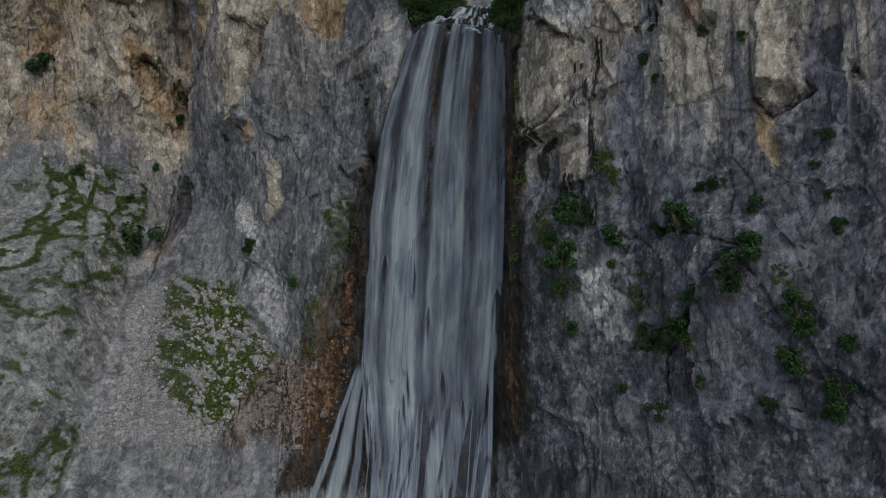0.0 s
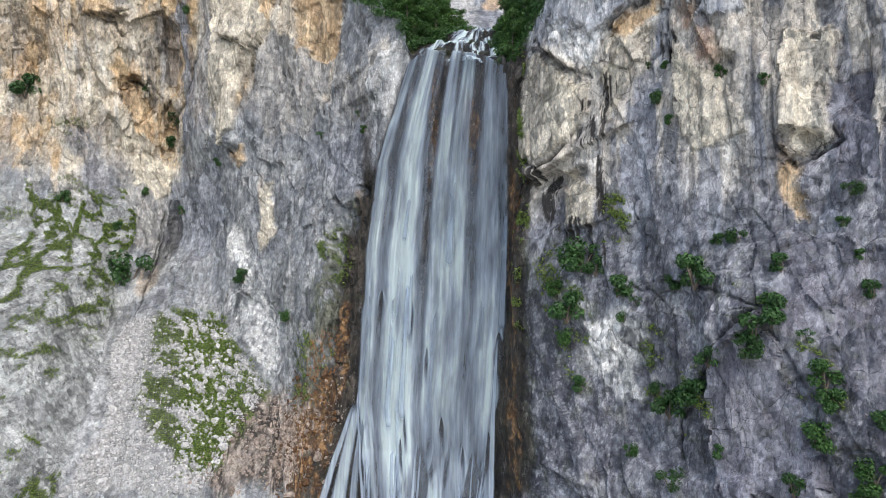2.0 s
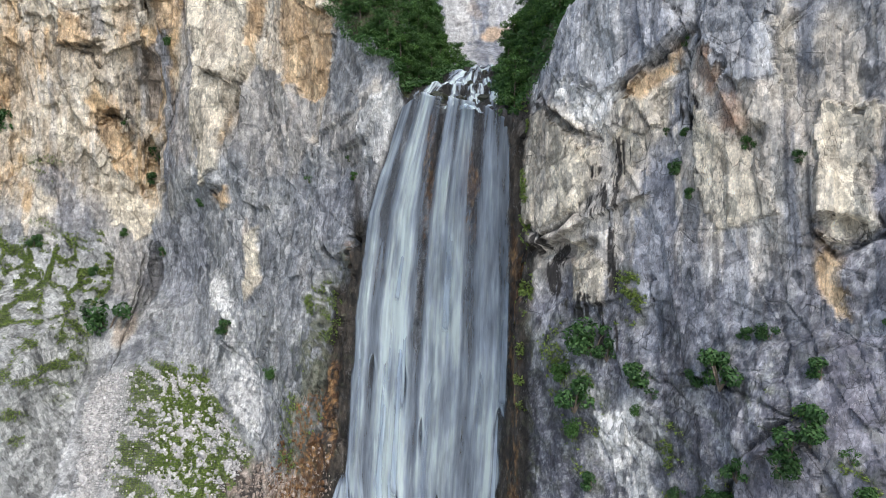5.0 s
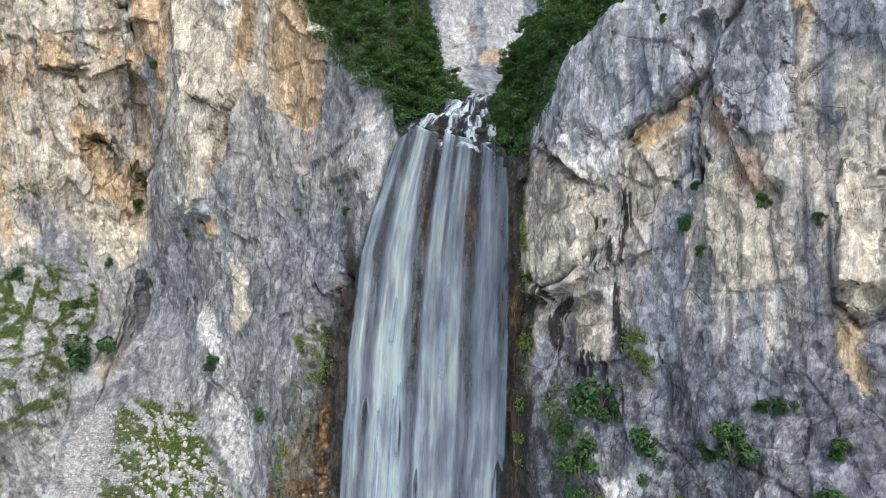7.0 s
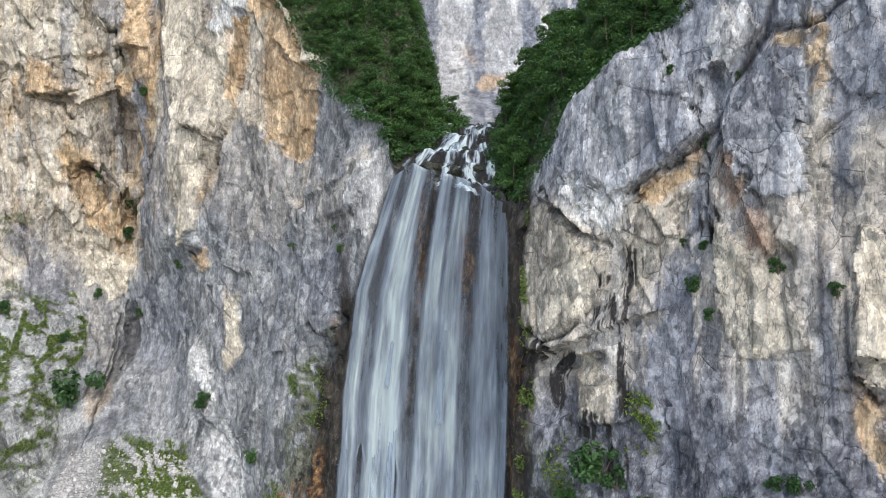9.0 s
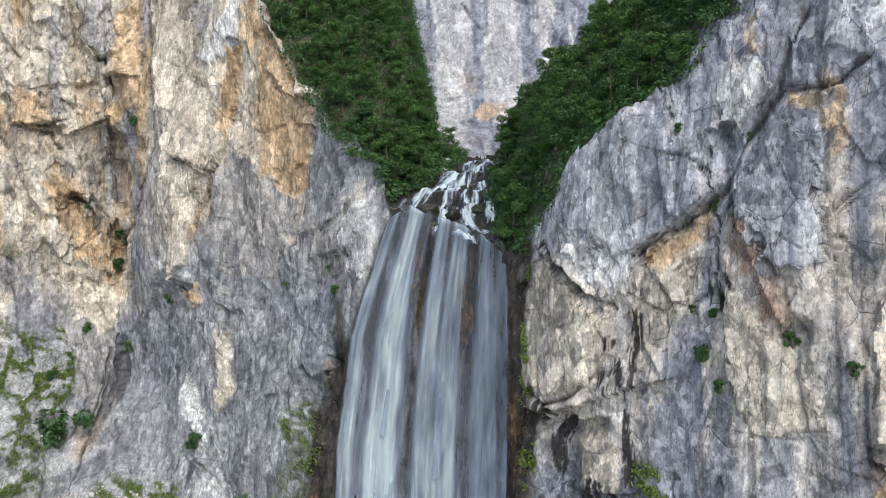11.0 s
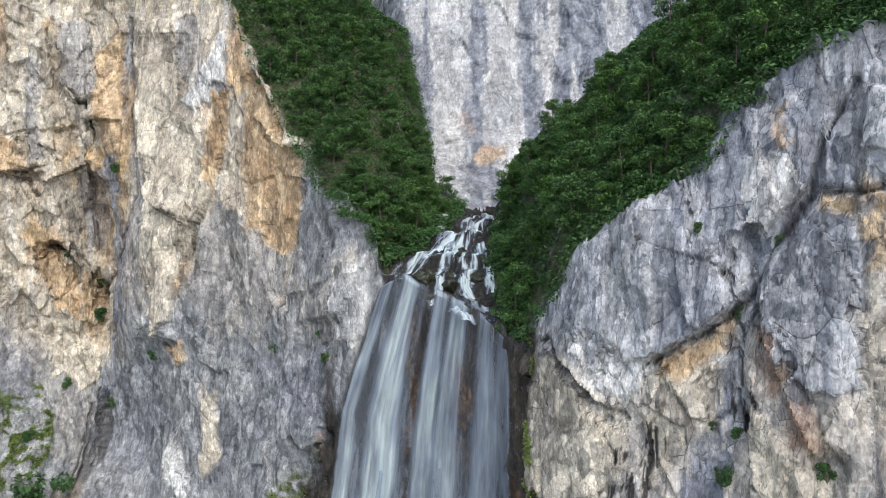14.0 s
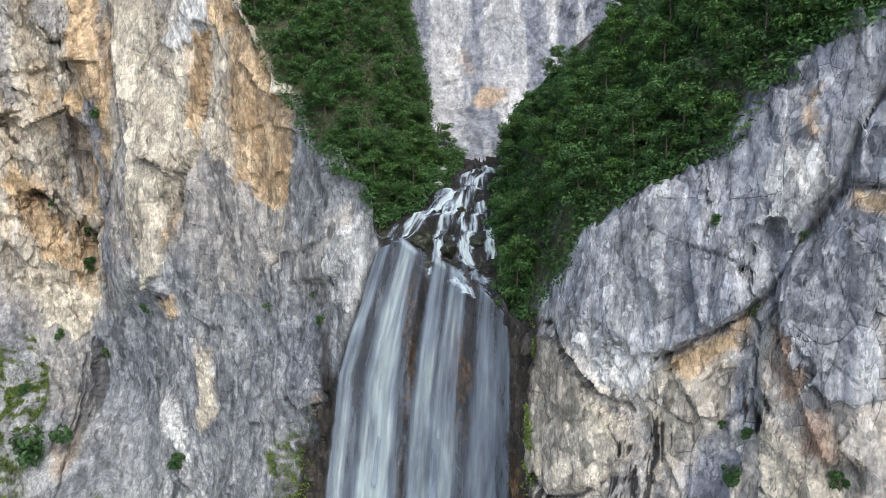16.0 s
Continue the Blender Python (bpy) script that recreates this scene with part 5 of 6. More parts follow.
def fall_ribbon(name, v, half, offset, start, end, mat, parent, columns, seed, drift=0.0, label="", strength=1.0):
    """A ribbon of falling water that springs from the lip at v (0 to 1 across) and spreads on the way down."""
    rows = 110
    f = np.linspace(0, 1, rows)[None, :]
    q = np.linspace(-1, 1, columns)[:, None]
    top = lip_z(fall_x(v, 92.0)) if start is None else start
    z = top + (end - top) * f + 0 * q
    centre = v + drift * f + 0.006 * fbm(z * 0.06, z * 0 + seed, 3, seed)
    w = half * (0.5 + 0.75 * f + 0.15 * fbm(z * 0.08, z * 0 + 3.3 * seed, 3, seed + 1))
    vv = centre + q * w
    X = fall_x(vv, z)
    if start is None:
        zl = lip_z(X)
        z = zl + (end - zl) * f
        X = fall_x(vv, z)
    depth = top - z
    out = offset * (0.25 + 0.75 * smooth(0, 14, depth)) + 0.35 * fbm(X * 0.5, z * 0.05, 3, seed + 2) + 0.25 * fbm(X * 1.2, z * 0.12, 2, seed + 4)
    out = out + 1.8 * smooth(30, 16, z)
    Y = bare_y(X, z) - np.maximum(out, 0.15)
    alpha = smooth(1.0, 0.45, np.abs(q)) * smooth(1.0, 0.9, f)
    if start is None:
        # the water comes over the edge from behind
        back = np.array([2.2, 1.2, 0.5])
        X = np.concatenate((np.repeat(X[:, :1], 3, 1), X), 1)
        Y = np.concatenate((Y[:, :1] + back[None, :], Y), 1)
        z = np.concatenate((z[:, :1] + np.array([0.55, 0.42, 0.22])[None, :], z), 1)
        alpha = np.concatenate((alpha[:, :1] * np.array([0.3, 0.8, 1.0])[None, :], alpha), 1)
    else:
        alpha = alpha * np.concatenate((np.zeros(1), np.ones(rows - 1) * smooth(0, 0.12, f[0, 1:])))[None, :]
    return water_sheet(name, X, Y, z, X + 13.7 * seed, -z, alpha * strength, mat, parent, label)


waterfall = tagged(new("waterfall"), "tall white waterfall in long parted strands over dark rust-stained rock", "waterfall")
waterfall.location = (0, 0, 0)
# strands: place across the fall at the top and at the foot, half width at both, density at both
STRANDS = (
    (0.05, 0.05, 0.060, 0.065, 0.72, 0.80), (0.14, 0.13, 0.080, 0.085, 0.42, 0.48), (0.265, 0.29, 0.095, 0.140, 0.97, 0.92), (0.38, 0.39, 0.055, 0.065, 0.40, 0.55),
    (0.455, 0.47, 0.050, 0.045, 0.06, 0.36), (0.535, 0.54, 0.065, 0.080, 0.74, 0.76), (0.665, 0.66, 0.080, 0.100, 0.80, 0.84), (0.775, 0.775, 0.045, 0.05, 0.20, 0.55),
    (0.86, 0.87, 0.075, 0.085, 0.62, 0.74), (0.955, 0.95, 0.045, 0.055, 0.62, 0.70),
)
# rock noses that part the water: place across, height of the tip, half width, length of the gap in metres
NOSES = [(0.15, 49, 0.022, 7), (0.37, 48, 0.024, 10), (0.50, 39, 0.016, 7), (0.97, 43, 0.03, 10)]
NOSES += [(RNG.uniform(0.1, 0.95), RNG.uniform(18, 28), RNG.uniform(0.012, 0.022), RNG.uniform(5, 9)) for _ in range(6)]


def fall_density(v, z):
    """How much water there is at v (0 to 1 across) and height z."""
    f = np.clip((92 - z) / 62, 0, 1)
    clear = np.ones(v.shape)
    v = v + 0.008 * fbm(z * 0.07, v * 3, 3, 77)
    for top, foot, half, half_foot, dense, dense_foot in STRANDS:
        d = np.abs(v - top - (foot - top) * f) / (half + (half_foot - half) * f)
        clear = clear * (1 - (dense + (dense_foot - dense) * f) * smooth(1.15, 0.45, d))
    dense = 1 - clear
    dense = dense ** (1.4 - 0.5 * f) * (1 + 0.16 * fbm(v * 30, z * 0.05, 3, 72) + 0.45 * fbm(v * 9, z * 0.09, 4, 73))
    # the foot breaks into white tongues over ledges
    tongue = smooth(-0.16, 0.14, fbm(v * 20 + 0.16 * (28 - z), z * 0.10, 4, 76))
    dense = dense * (1 - 0.55 * (1 - tongue) * smooth(28, 17, z + 9 * fbm(v * 7, v * 0, 2, 71)))
    dense = np.clip(dense, 0, 1)
    for at, tip, half, length in NOSES:
        down = (tip - z) / length
        w = half * np.sqrt(np.clip(down * 3.0, 0.02, 1.0)) + 1e-6
        d = np.abs(v - at + 0.006 * fbm(z * 0.3, v * 9, 2, 78)) / w
        inside = smooth(-0.02, 0.05, down) * smooth(1.0, 0.45, down)
        dense = dense + (0.92 - dense) * 0.6 * inside * smooth(2.0, 1.2, d) * smooth(0.8, 1.1, d) * smooth(0.6, 0.1, down)
        dense = dense * (1 - 0.6 * inside * smooth(1.1, 0.3, d))
    edge = v + 0.025 * fbm(z * 0.25, v * 2, 4, 79)
    return dense * smooth(-0.02, 0.02, edge) * smooth(1.01, 0.975, edge) * smooth(1.0, 5.0, z)


def curtain(name, v0, v1, label=""):
    """A broad fold of the fall, from the ledge to its foot."""
    columns, rows = int(300 * (v1 - v0)) + 2, 300
    v = np.linspace(v0, v1, columns)[:, None]
    f = np.linspace(0, 1, rows)[None, :]
    zl = lip_z(fall_x(v, 92.0))
    z = zl + (1.0 - zl) * f
    v = v + 0 * z
    X = fall_x(v, z)
    dense = fall_density(v, z)
    depth = zl - z
    out = (0.25 + 0.75 * smooth(0, 12, depth)) * (0.7 + 1.0 * dense) + 0.3 * fbm(v * 13, z * 0.05, 3, 74) + 0.2 * fbm(v * 32, z * 0.10, 2, 75) + 1.6 * smooth(30, 17, z)
    Y = bare_y(X, z) - np.maximum(out, 0.2)
    back = np.array([2.4, 1.3, 0.5])
    X = np.concatenate((np.repeat(X[:, :1], 3, 1), X), 1)
    Y = np.concatenate((Y[:, :1] + back[None, :], Y), 1)
    v = np.concatenate((np.repeat(v[:, :1], 3, 1), v), 1)
    dense = np.concatenate((dense[:, :1] * np.array([0.3, 0.8, 1.0])[None, :], dense), 1)
    z = np.concatenate((z[:, :1] + np.array([0.6, 0.45, 0.22])[None, :], z), 1)
    return water_sheet(name, X, Y, z, v * 25, -z, dense, WATER_FALL, waterfall, label)


curtain("side_veil", -0.02, 0.12, "thin translucent veil of water")
curtain("main_strand", 0.12, 0.455, "dense white strand of falling water")
curtain("middle_strand", 0.455, 0.775)
curtain("outer_strand", 0.775, 1.02)
for k in range(16):
    v = RNG.choice((0.04, 0.24, 0.30, 0.34, 0.54, 0.64, 0.68, 0.86, 0.95)) + RNG.uniform(-0.03, 0.03)
    start = RNG.uniform(26, 84)
    end = max(1.0, start - RNG.uniform(12, 34))
    fall_ribbon("thread", v, RNG.uniform(0.010, 0.03), RNG.uniform(1.9, 2.5), start, end, WATER_FALL, waterfall, 9, 60 + k, RNG.uniform(-0.02, 0.02), strength=RNG.uniform(0.35, 0.75))
for v, half, drift, strength in ((0.02, 0.08, -0.40, 0.85), (0.0, 0.045, -0.58, 0.7), (0.06, 0.05, -0.26, 0.6)):
    fall_ribbon("side_tongue", v, half, 2.2, 28.5, 0.5, WATER_FALL, waterfall, 14, 200 + int(100 * v), drift, strength=strength)
for k in range(16):
    start = RNG.uniform(14, 27)
    fall_ribbon("splash_tongue", RNG.uniform(0.03, 0.97), RNG.uniform(0.008, 0.022), RNG.uniform(1.9, 2.8), start, 0.5, WATER_STEP, waterfall, 9, 130 + k, RNG.uniform(-0.17, -0.03), strength=0.62)


# ---- cascade above the lip ----
def ground_z(x, y):
    x, y = np.asarray(x, float), np.asarray(y, float)
    return upper_ground(x, y) + 0.7 * fbm(x * 0.25, y * 0.25, 4, 82) + 0.7 * facets(x / 1.6, y / 1.6, 83, 0.7)[0] * smooth(9, 6, np.abs(x - bed_axis(y) + 1))


def cascade_sheet(name, path, lift, parent, seed):
    """Water running down the stream bed along (x, y, half width) points, torn into white strands."""
    rows, columns = 110, 40
    f = np.linspace(0, len(path) - 1, rows)
    path = np.array(path, float)
    cx, cy, w = (np.interp(f, np.arange(len(path)), path[:, i]) for i in range(3))
    q = np.linspace(-1, 1, columns)[:, None]
    X = cx[None, :] + q * w[None, :] + 0.35 * fbm(cy * 0.5, cy * 0 + seed, 3, seed)[None, :]
    Y = cy[None, :] + 0.4 * q * q + 0 * X
    Z = ground_z(X, Y) + lift * (1 - 0.7 * q * q) + 0.10 * fbm(X * 1.5, Y * 0.8, 3, seed)
    run = np.concatenate(([0], np.cumsum(np.hypot(np.diff(cx), np.diff(cy)) + np.abs(np.diff(bed_height(cy))))))[None, :] + 0 * X
    across = q * w[None, :] + 0.25 * fbm(run * 0.3, q * 2 + 0 * X, 2, seed + 9)
    strands = fbm(across * 1.1 + 5 * seed, run * 0.16, 4, seed + 20, 0.6)
    alpha = smooth(1.0, 0.55, np.abs(q) + 0.35 * fbm(run * 0.5, q + 0 * X, 3, seed + 30)) * np.clip(0.62 + 1.9 * strands, 0.0, 1.0)
    return water_sheet(name, X, Y, Z, across + 5 * seed, 1.2 * run, alpha, WATER_STEP, parent)


cascade = tagged(new("cascade"), "white stream tumbling over dark mossy steps above the waterfall", "stream")
cascade_sheet("upper_step", ((11.6, 163, 2.2), (10.0, 159, 2.4), (8.4, 156.9, 2.8), (7.2, 151.5, 3.2)), 0.35, cascade, 3)
cascade_sheet("middle_step", ((6.8, 152.5, 3.2), (6.0, 150.6, 3.8), (5.2, 148.6, 4.2)), 0.40, cascade, 4)
cascade_sheet("left_chute", ((5.0, 150.8, 2.0), (2.0, 149.4, 2.4), (-0.3, 146.6, 2.5), (-3.4, 145.0, 2.6), (-6.0, 143.4, 2.6)), 0.55, cascade, 5)
cascade_sheet("centre_chute", ((4.8, 148.5, 1.9), (3.5, 146.2, 1.6), (2.2, 144, 1.3), (1.9, 140, 1.1), (1.7, 134.5, 1.2)), 0.45, cascade, 6)
cascade_sheet("inner_chute", ((7.4, 150.5, 2.0), (7.0, 147.5, 1.9), (5.9, 143.3, 2.0), (5.6, 140.2, 1.7), (6.8, 138.0, 1.1)), 0.45, cascade, 7)
cascade_sheet("right_chute", ((9.2, 149.8, 1.1), (9.7, 146, 1.1), (9.8, 142.8, 1.1), (9.8, 138.5, 1.0)), 0.45, cascade, 8)
cascade_sheet("right_apron", ((6.6, 138.5, 1.0), (6.0, 134, 1.9), (6.3, 131.5, 2.8), (7.5, 128, 3.4)), 0.40, cascade, 9)


# ---- stones ----
def stone_shape(seed, flat=0.7, detail=1):
    bm = bmesh.new()
    bmesh.ops.create_icosphere(bm, subdivisions=detail, radius=1.0)
    rng = random.Random(seed)
    axes = [Vector((rng.uniform(-1, 1), rng.uniform(-1, 1), rng.uniform(-1, 1))).normalized() for _ in range(7)]
    cuts = [rng.uniform(0.38, 0.85) for _ in axes]
    for vert in bm.verts:
        p = vert.co
        for a, c in zip(axes, cuts):
            over = p.dot(a) - c
            if over > 0:
                p = p - a * over
        p = p + 0.05 * noise.noise_vector(p * 3 + Vector((seed, 0, 0)))
        vert.co = Vector((p.x, p.y * 0.9, p.z * flat))
    return bm


STONE_BMS = [stone_shape(40 + k, 0.75, 1) for k in range(5)]
STONE_SETS = []
for bm in STONE_BMS:
    bm.verts.ensure_lookup_table()
    STONE_SETS.append((np.array([v.co[:] for v in bm.verts]), np.array([[v.index for v in f.verts] for f in bm.faces])))


def stone_field(name, spots, sizes, mat, label):
    verts, faces, base = [], [], 0
    for (p, size) in zip(spots, sizes):
        co, fa = STONE_SETS[RNG.integers(len(STONE_SETS))]
        turn = np.array(Euler(RNG.uniform(0, 6.28, 3)).to_matrix())
        verts.append((co * size * RNG.uniform(0.7, 1.2, 3)) @ turn.T + p)
        faces.append(fa + base)
        base += len(co)
    me = soup_mesh(name, np.concatenate(verts), np.concatenate(faces), mat)
    return tagged(new(name, me), label, "stones", kind="stuff")


def pick(x0, x1, z0, z1, count, weight=None):
    """Random points of the face within a stretch."""
    inside = np.where((FACE_P[:, 0] > x0) & (FACE_P[:, 0] < x1) & (FACE_P[:, 2] > z0) & (FACE_P[:, 2] < z1))[0]
    if weight is not None:
        inside = inside[RNG.random(len(inside)) < weight(FACE_P[inside], FACE_G[inside])]
    return RNG.choice(inside, min(count, len(inside)), replace=False)


def on_scree(p, g):
    return (1 - 0.8 * g) * smooth(-0.3, 1.2, ring_depth(p[:, 0], p[:, 2], SCREE_RING))


SCREE = pick(-78, -34, 10, 48, 6500, on_scree)
stone_field("scree", FACE_P[SCREE] + FACE_N[SCREE] * 0.05, np.minimum(0.13 + 0.17 * RNG.exponential(1.0, len(SCREE)), 1.1), STONE, "white angular limestone rubble on the scree fan")
DARK = pick(-31, -21, 6, 33, 350, lambda p, g: 0.2 + 0 * g)
stone_field("dark_debris", FACE_P[DARK] + FACE_N[DARK] * 0.03, 0.16 + 0.18 * RNG.exponential(1.0, len(DARK)), RUST_STONE, "dark rust-brown rubble beside the waterfall foot")
DEBRIS = pick(-62, -19, 2, 34, 1000, lambda p, g: 0.3 * smooth(-0.5, 3.0, ring_depth(p[:, 0], p[:, 2], SOIL_RING)) * (0.15 + 0.85 * smooth(-25, -31, p[:, 0])))
stone_field("debris", FACE_P[DEBRIS] + FACE_N[DEBRIS] * 0.03, 0.16 + 0.14 * RNG.exponential(1.0, len(DEBRIS)), BROWN_STONE, "brown stained rubble beside the waterfall foot")

boulder_mesh = []
for k in range(4):
    bm = stone_shape(70 + k, 0.8, 3)
    me = bpy.data.meshes.new("boulder")
    bm.to_mesh(me)
    bm.free()
    me.materials.append(STONE if k < 3 else BROWN_STONE)
    boulder_mesh.append(me)


def boulder(me, p, size, label, group):
    ob = new("boulder", me)
    ob.matrix_basis = Matrix.Translation(p) @ Euler(RNG.uniform(0, 6.28, 3)).to_matrix().to_4x4() @ Matrix.Diagonal((size, size * 0.9, size * 0.85, 1))
    return tagged(ob, label, "boulder", group)


for i in pick(-74, -42, 12, 44, 60, on_scree):
    boulder(boulder_mesh[RNG.integers(3)], FACE_P[i], RNG.uniform(0.55, 1.0) ** 2 * 1.35, "white limestone boulder lying in the scree", "scree boulders")
for x, z, size in ((-31.5, 16.5, 1.5), (-35, 20, 1.0), (-28, 12, 1.2), (-38, 13, 1.1), (-24, 17, 1.3), (-33, 25, 0.8)):
    boulder(boulder_mesh[3], on_face(x, z)[0], size, "brown stained boulder below the cliff foot", "stained boulders")
BANK_BOULDER = boulder_mesh[1].copy()
BANK_BOULDER.materials[0] = BANK_STONE
bm = stone_shape(91, 1.0, 4)
for vert in bm.verts:
    vert.co += 0.22 * noise.noise_vector(vert.co * 1.7) + 0.08 * noise.noise_vector(vert.co * 4.5)
WET_BOULDER = bpy.data.meshes.new('boulder')
bm.to_mesh(WET_BOULDER)
bm.free()
WET_BOULDER.materials.append(WET_STONE)
for x, y, size in ((6.0, 149.2, 1.0), (8.3, 143.2, 2.1), (0.8, 145.2, 1.3), (3.8, 140.8, 1.5), (0.0, 141.6, 2.0), (-1.4, 142.4, 1.5), (7.9, 139, 1.1), (1.0, 137.4, 1.7), (4.0, 143.6, 0.9), (8.6, 151.5, 0.8), (3.4, 137.0, 1.5), (4.8, 153.6, 0.8)):
    boulder(WET_BOULDER, (x, y, ground_z(np.array(x), np.array(y)) - 0.25 * size), 1.1 * size, "dark wet mossy boulder in the stream", "stream boulders")
for x, y, size in ((13.5, 157.5, 1.5), (12.4, 151.8, 1.2), (14, 160.5, 1.7), (3.4, 159.5, 1.2), (2.2, 155, 1.4), (15, 163.5, 1.8), (3.0, 163, 1.5), (12.9, 154.4, 1.0)):
    boulder(BANK_BOULDER, (x, y, ground_z(np.array(x), np.array(y)) + 0.2 * size), size, "pale grey boulder on the stream bank", "bank boulders")



# ---- plants ----
def leaf_cloud(centres, radii, count, size, flat, seed, up=0.6):
    """Leaf sprays scattered through clumps: vertices and quads."""
    rng = np.random.default_rng(seed)
    centres, radii = np.asarray(centres), np.asarray(radii)
    pick_c = rng.choice(len(centres), count, p=radii ** 2 / np.sum(radii ** 2))
    d = rng.normal(size=(count, 3))
    d /= np.linalg.norm(d, axis=1, keepdims=True)
    r = radii[pick_c][:, None] * (0.45 + 0.6 * rng.random((count, 1)) ** 0.5)
    p = centres[pick_c] + d * r * np.array([1, 1, flat])
    n = d * 0.7 + rng.normal(size=(count, 3)) * 0.45 + np.array([0, 0, up])
    n /= np.linalg.norm(n, axis=1, keepdims=True)
    a = np.cross(n, rng.normal(size=(count, 3)))
    a /= np.linalg.norm(a, axis=1, keepdims=True)
    b = np.cross(n, a)
    s = (size * (0.6 + 0.8 * rng.random((count, 1))))
    droop = -0.25 * s * np.array([0, 0, 1])
    verts = np.stack((p - a * s, p + b * s * 0.5 + 0 * droop, p + a * s + droop, p - b * s * 0.5), 1).reshape(-1, 3)
    return verts, np.arange(count * 4).reshape(-1, 4)


def limb(bm, points, r0, r1, sides=6):
    """A tapered, bent branch."""
    rings = []
    for i, p in enumerate(points):
        r = r0 + (r1 - r0) * i / (len(points) - 1)
        rings.append([bm.verts.new((p[0] + r * math.cos(6.2832 * k / sides), p[1] + r * math.sin(6.2832 * k / sides), p[2])) for k in range(sides)])
    for lo, hi in zip(rings, rings[1:]):
        for k in range(sides):
            bm.faces.new((lo[k], lo[(k + 1) % sides], hi[(k + 1) % sides], hi[k]))
    bm.faces.new(rings[-1])


def tree(seed, height, spread, leaves, leaf_size, label, mat):
    rng = random.Random(seed)
    root = tagged(new("tree"), label, "tree", "trees in the ravine")
    bm = bmesh.new()
    lean = (rng.uniform(-0.12, 0.12), rng.uniform(-0.2, 0.02))
    axis = [(lean[0] * h + rng.uniform(-0.1, 0.1), lean[1] * h + rng.uniform(-0.1, 0.1), h) for h in np.linspace(-0.8, height * 0.82, 7)]
    limb(bm, axis, 0.022 * height, 0.006 * height)
    centres, radii = [], []
    for k in range(13):
        f = 0.25 + 0.7 * k / 12
        at = axis[min(6, int(f * 7))]
        ang = k * 2.4 + rng.uniform(-0.4, 0.4)
        reach = spread * (1.0 - 0.75 * abs(f - 0.45)) * rng.uniform(0.45, 1.0)
        end = (at[0] + reach * math.cos(ang), at[1] + reach * math.sin(ang), at[2] + rng.uniform(0.2, 0.9))
        mid = ((at[0] + end[0]) / 2, (at[1] + end[1]) / 2, (at[2] + end[2]) / 2 + 0.25)
        limb(bm, (at, mid, end), 0.008 * height, 0.003 * height, 4)
        centres += [end, mid]
        radii += [spread * rng.uniform(0.26, 0.46), spread * rng.uniform(0.2, 0.34)]
    centres.append((axis[-1][0], axis[-1][1], height * 0.9))
    radii.append(spread * 0.35)
    part("trunk", bm, BARK, root)
    part("crown", soup_mesh("crown", *leaf_cloud(centres, radii, leaves, leaf_size, 0.6, seed), mat), None, root)
    return root


def shrub(seed, size, leaves, label, mat):
    rng = random.Random(seed)
    root = tagged(new("shrub"), label, "shrub", "shrubs on the cliff ledges")
    bm = bmesh.new()
    centres, radii = [], []
    for k in range(8):
        ang = rng.uniform(0, 6.28)
        end = (0.75 * size * math.cos(ang) * rng.uniform(0.3, 1), 0.75 * size * math.sin(ang) * rng.uniform(0.3, 1), size * rng.uniform(0.1, 1.0))
        limb(bm, ((0, 0, -0.3), (end[0] * 0.5, end[1] * 0.5, end[2] * 0.6), end), 0.05 * size, 0.015 * size, 4)
        centres.append(end)
        radii.append(size * rng.uniform(0.25, 0.5))
    part("stem", bm, BARK, root)
    part("foliage", soup_mesh("foliage", *leaf_cloud(centres, radii, leaves, 0.105, 0.75, seed), mat), None, root)
    return root


TREES = [tree(11, 6.5, 2.5, 2900, 0.165, "small broadleaf tree with dense dark green crown", LEAF), tree(12, 8.0, 2.7, 3100, 0.17, "slender broadleaf tree with layered green crown", LEAF),
         tree(13, 5.2, 2.6, 2800, 0.16, "low bushy broadleaf tree on the ravine slope", LEAF), tree(14, 7.2, 3.0, 3300, 0.17, "broad green hornbeam tree on the ravine slope", LEAF)]
first_use = [True] * len(TREES)


def plant_tree(x, y, scale):
    k = int(RNG.integers(len(TREES)))
    z = float(ground_z(np.array(x), np.array(y)))
    m = Matrix.Translation((x, y, z - 1.0)) @ Matrix.Rotation(RNG.uniform(0, 6.28), 4, "Z")
    if first_use[k]:
        first_use[k], ob = False, TREES[k]
        ob.matrix_basis = m
    else:
        ob = copy_thing(TREES[k], m)
    ob.scale = (scale, scale, scale * RNG.uniform(0.85, 1.15))


for gx in np.arange(-46, 6, 3.5):
    for gy in np.arange(140, 200, 3.4):
        x, y = gx + RNG.uniform(-1.5, 1.5), gy + RNG.uniform(-1.4, 1.4)
        rim_y = float(np.interp(x, (-45, -36, -24, -14, -6, 4), (176, 172, 162, 150, 146, 137)))
        if x < np.interp(y, (144, 146, 151, 155, 163, 175), (-10.5, -7, -1.5, 1.2, 4, 5)) and rim_y + 2.0 < y < rim_y + 36:
            plant_tree(x, y, RNG.uniform(0.7, 1.1))
for gx in np.arange(12.5, 66, 3.7):
    for gy in np.arange(78, 178, 3.6):
        x, y = gx + RNG.uniform(-1.5, 1.5), gy + RNG.uniform(-1.4, 1.4)
        rim_y = float(np.interp(x, (12, 15, 19, 25, 31, 37, 43, 62), (122.5, 118.5, 112, 107, 103.5, 99.5, 95.5, 78)))
        if x > bed_axis(y) + 6.0 and rim_y + 0.8 < y < rim_y + (45 if x < 30 else 30):
            plant_tree(x, y, RNG.uniform(0.65, 1.1))

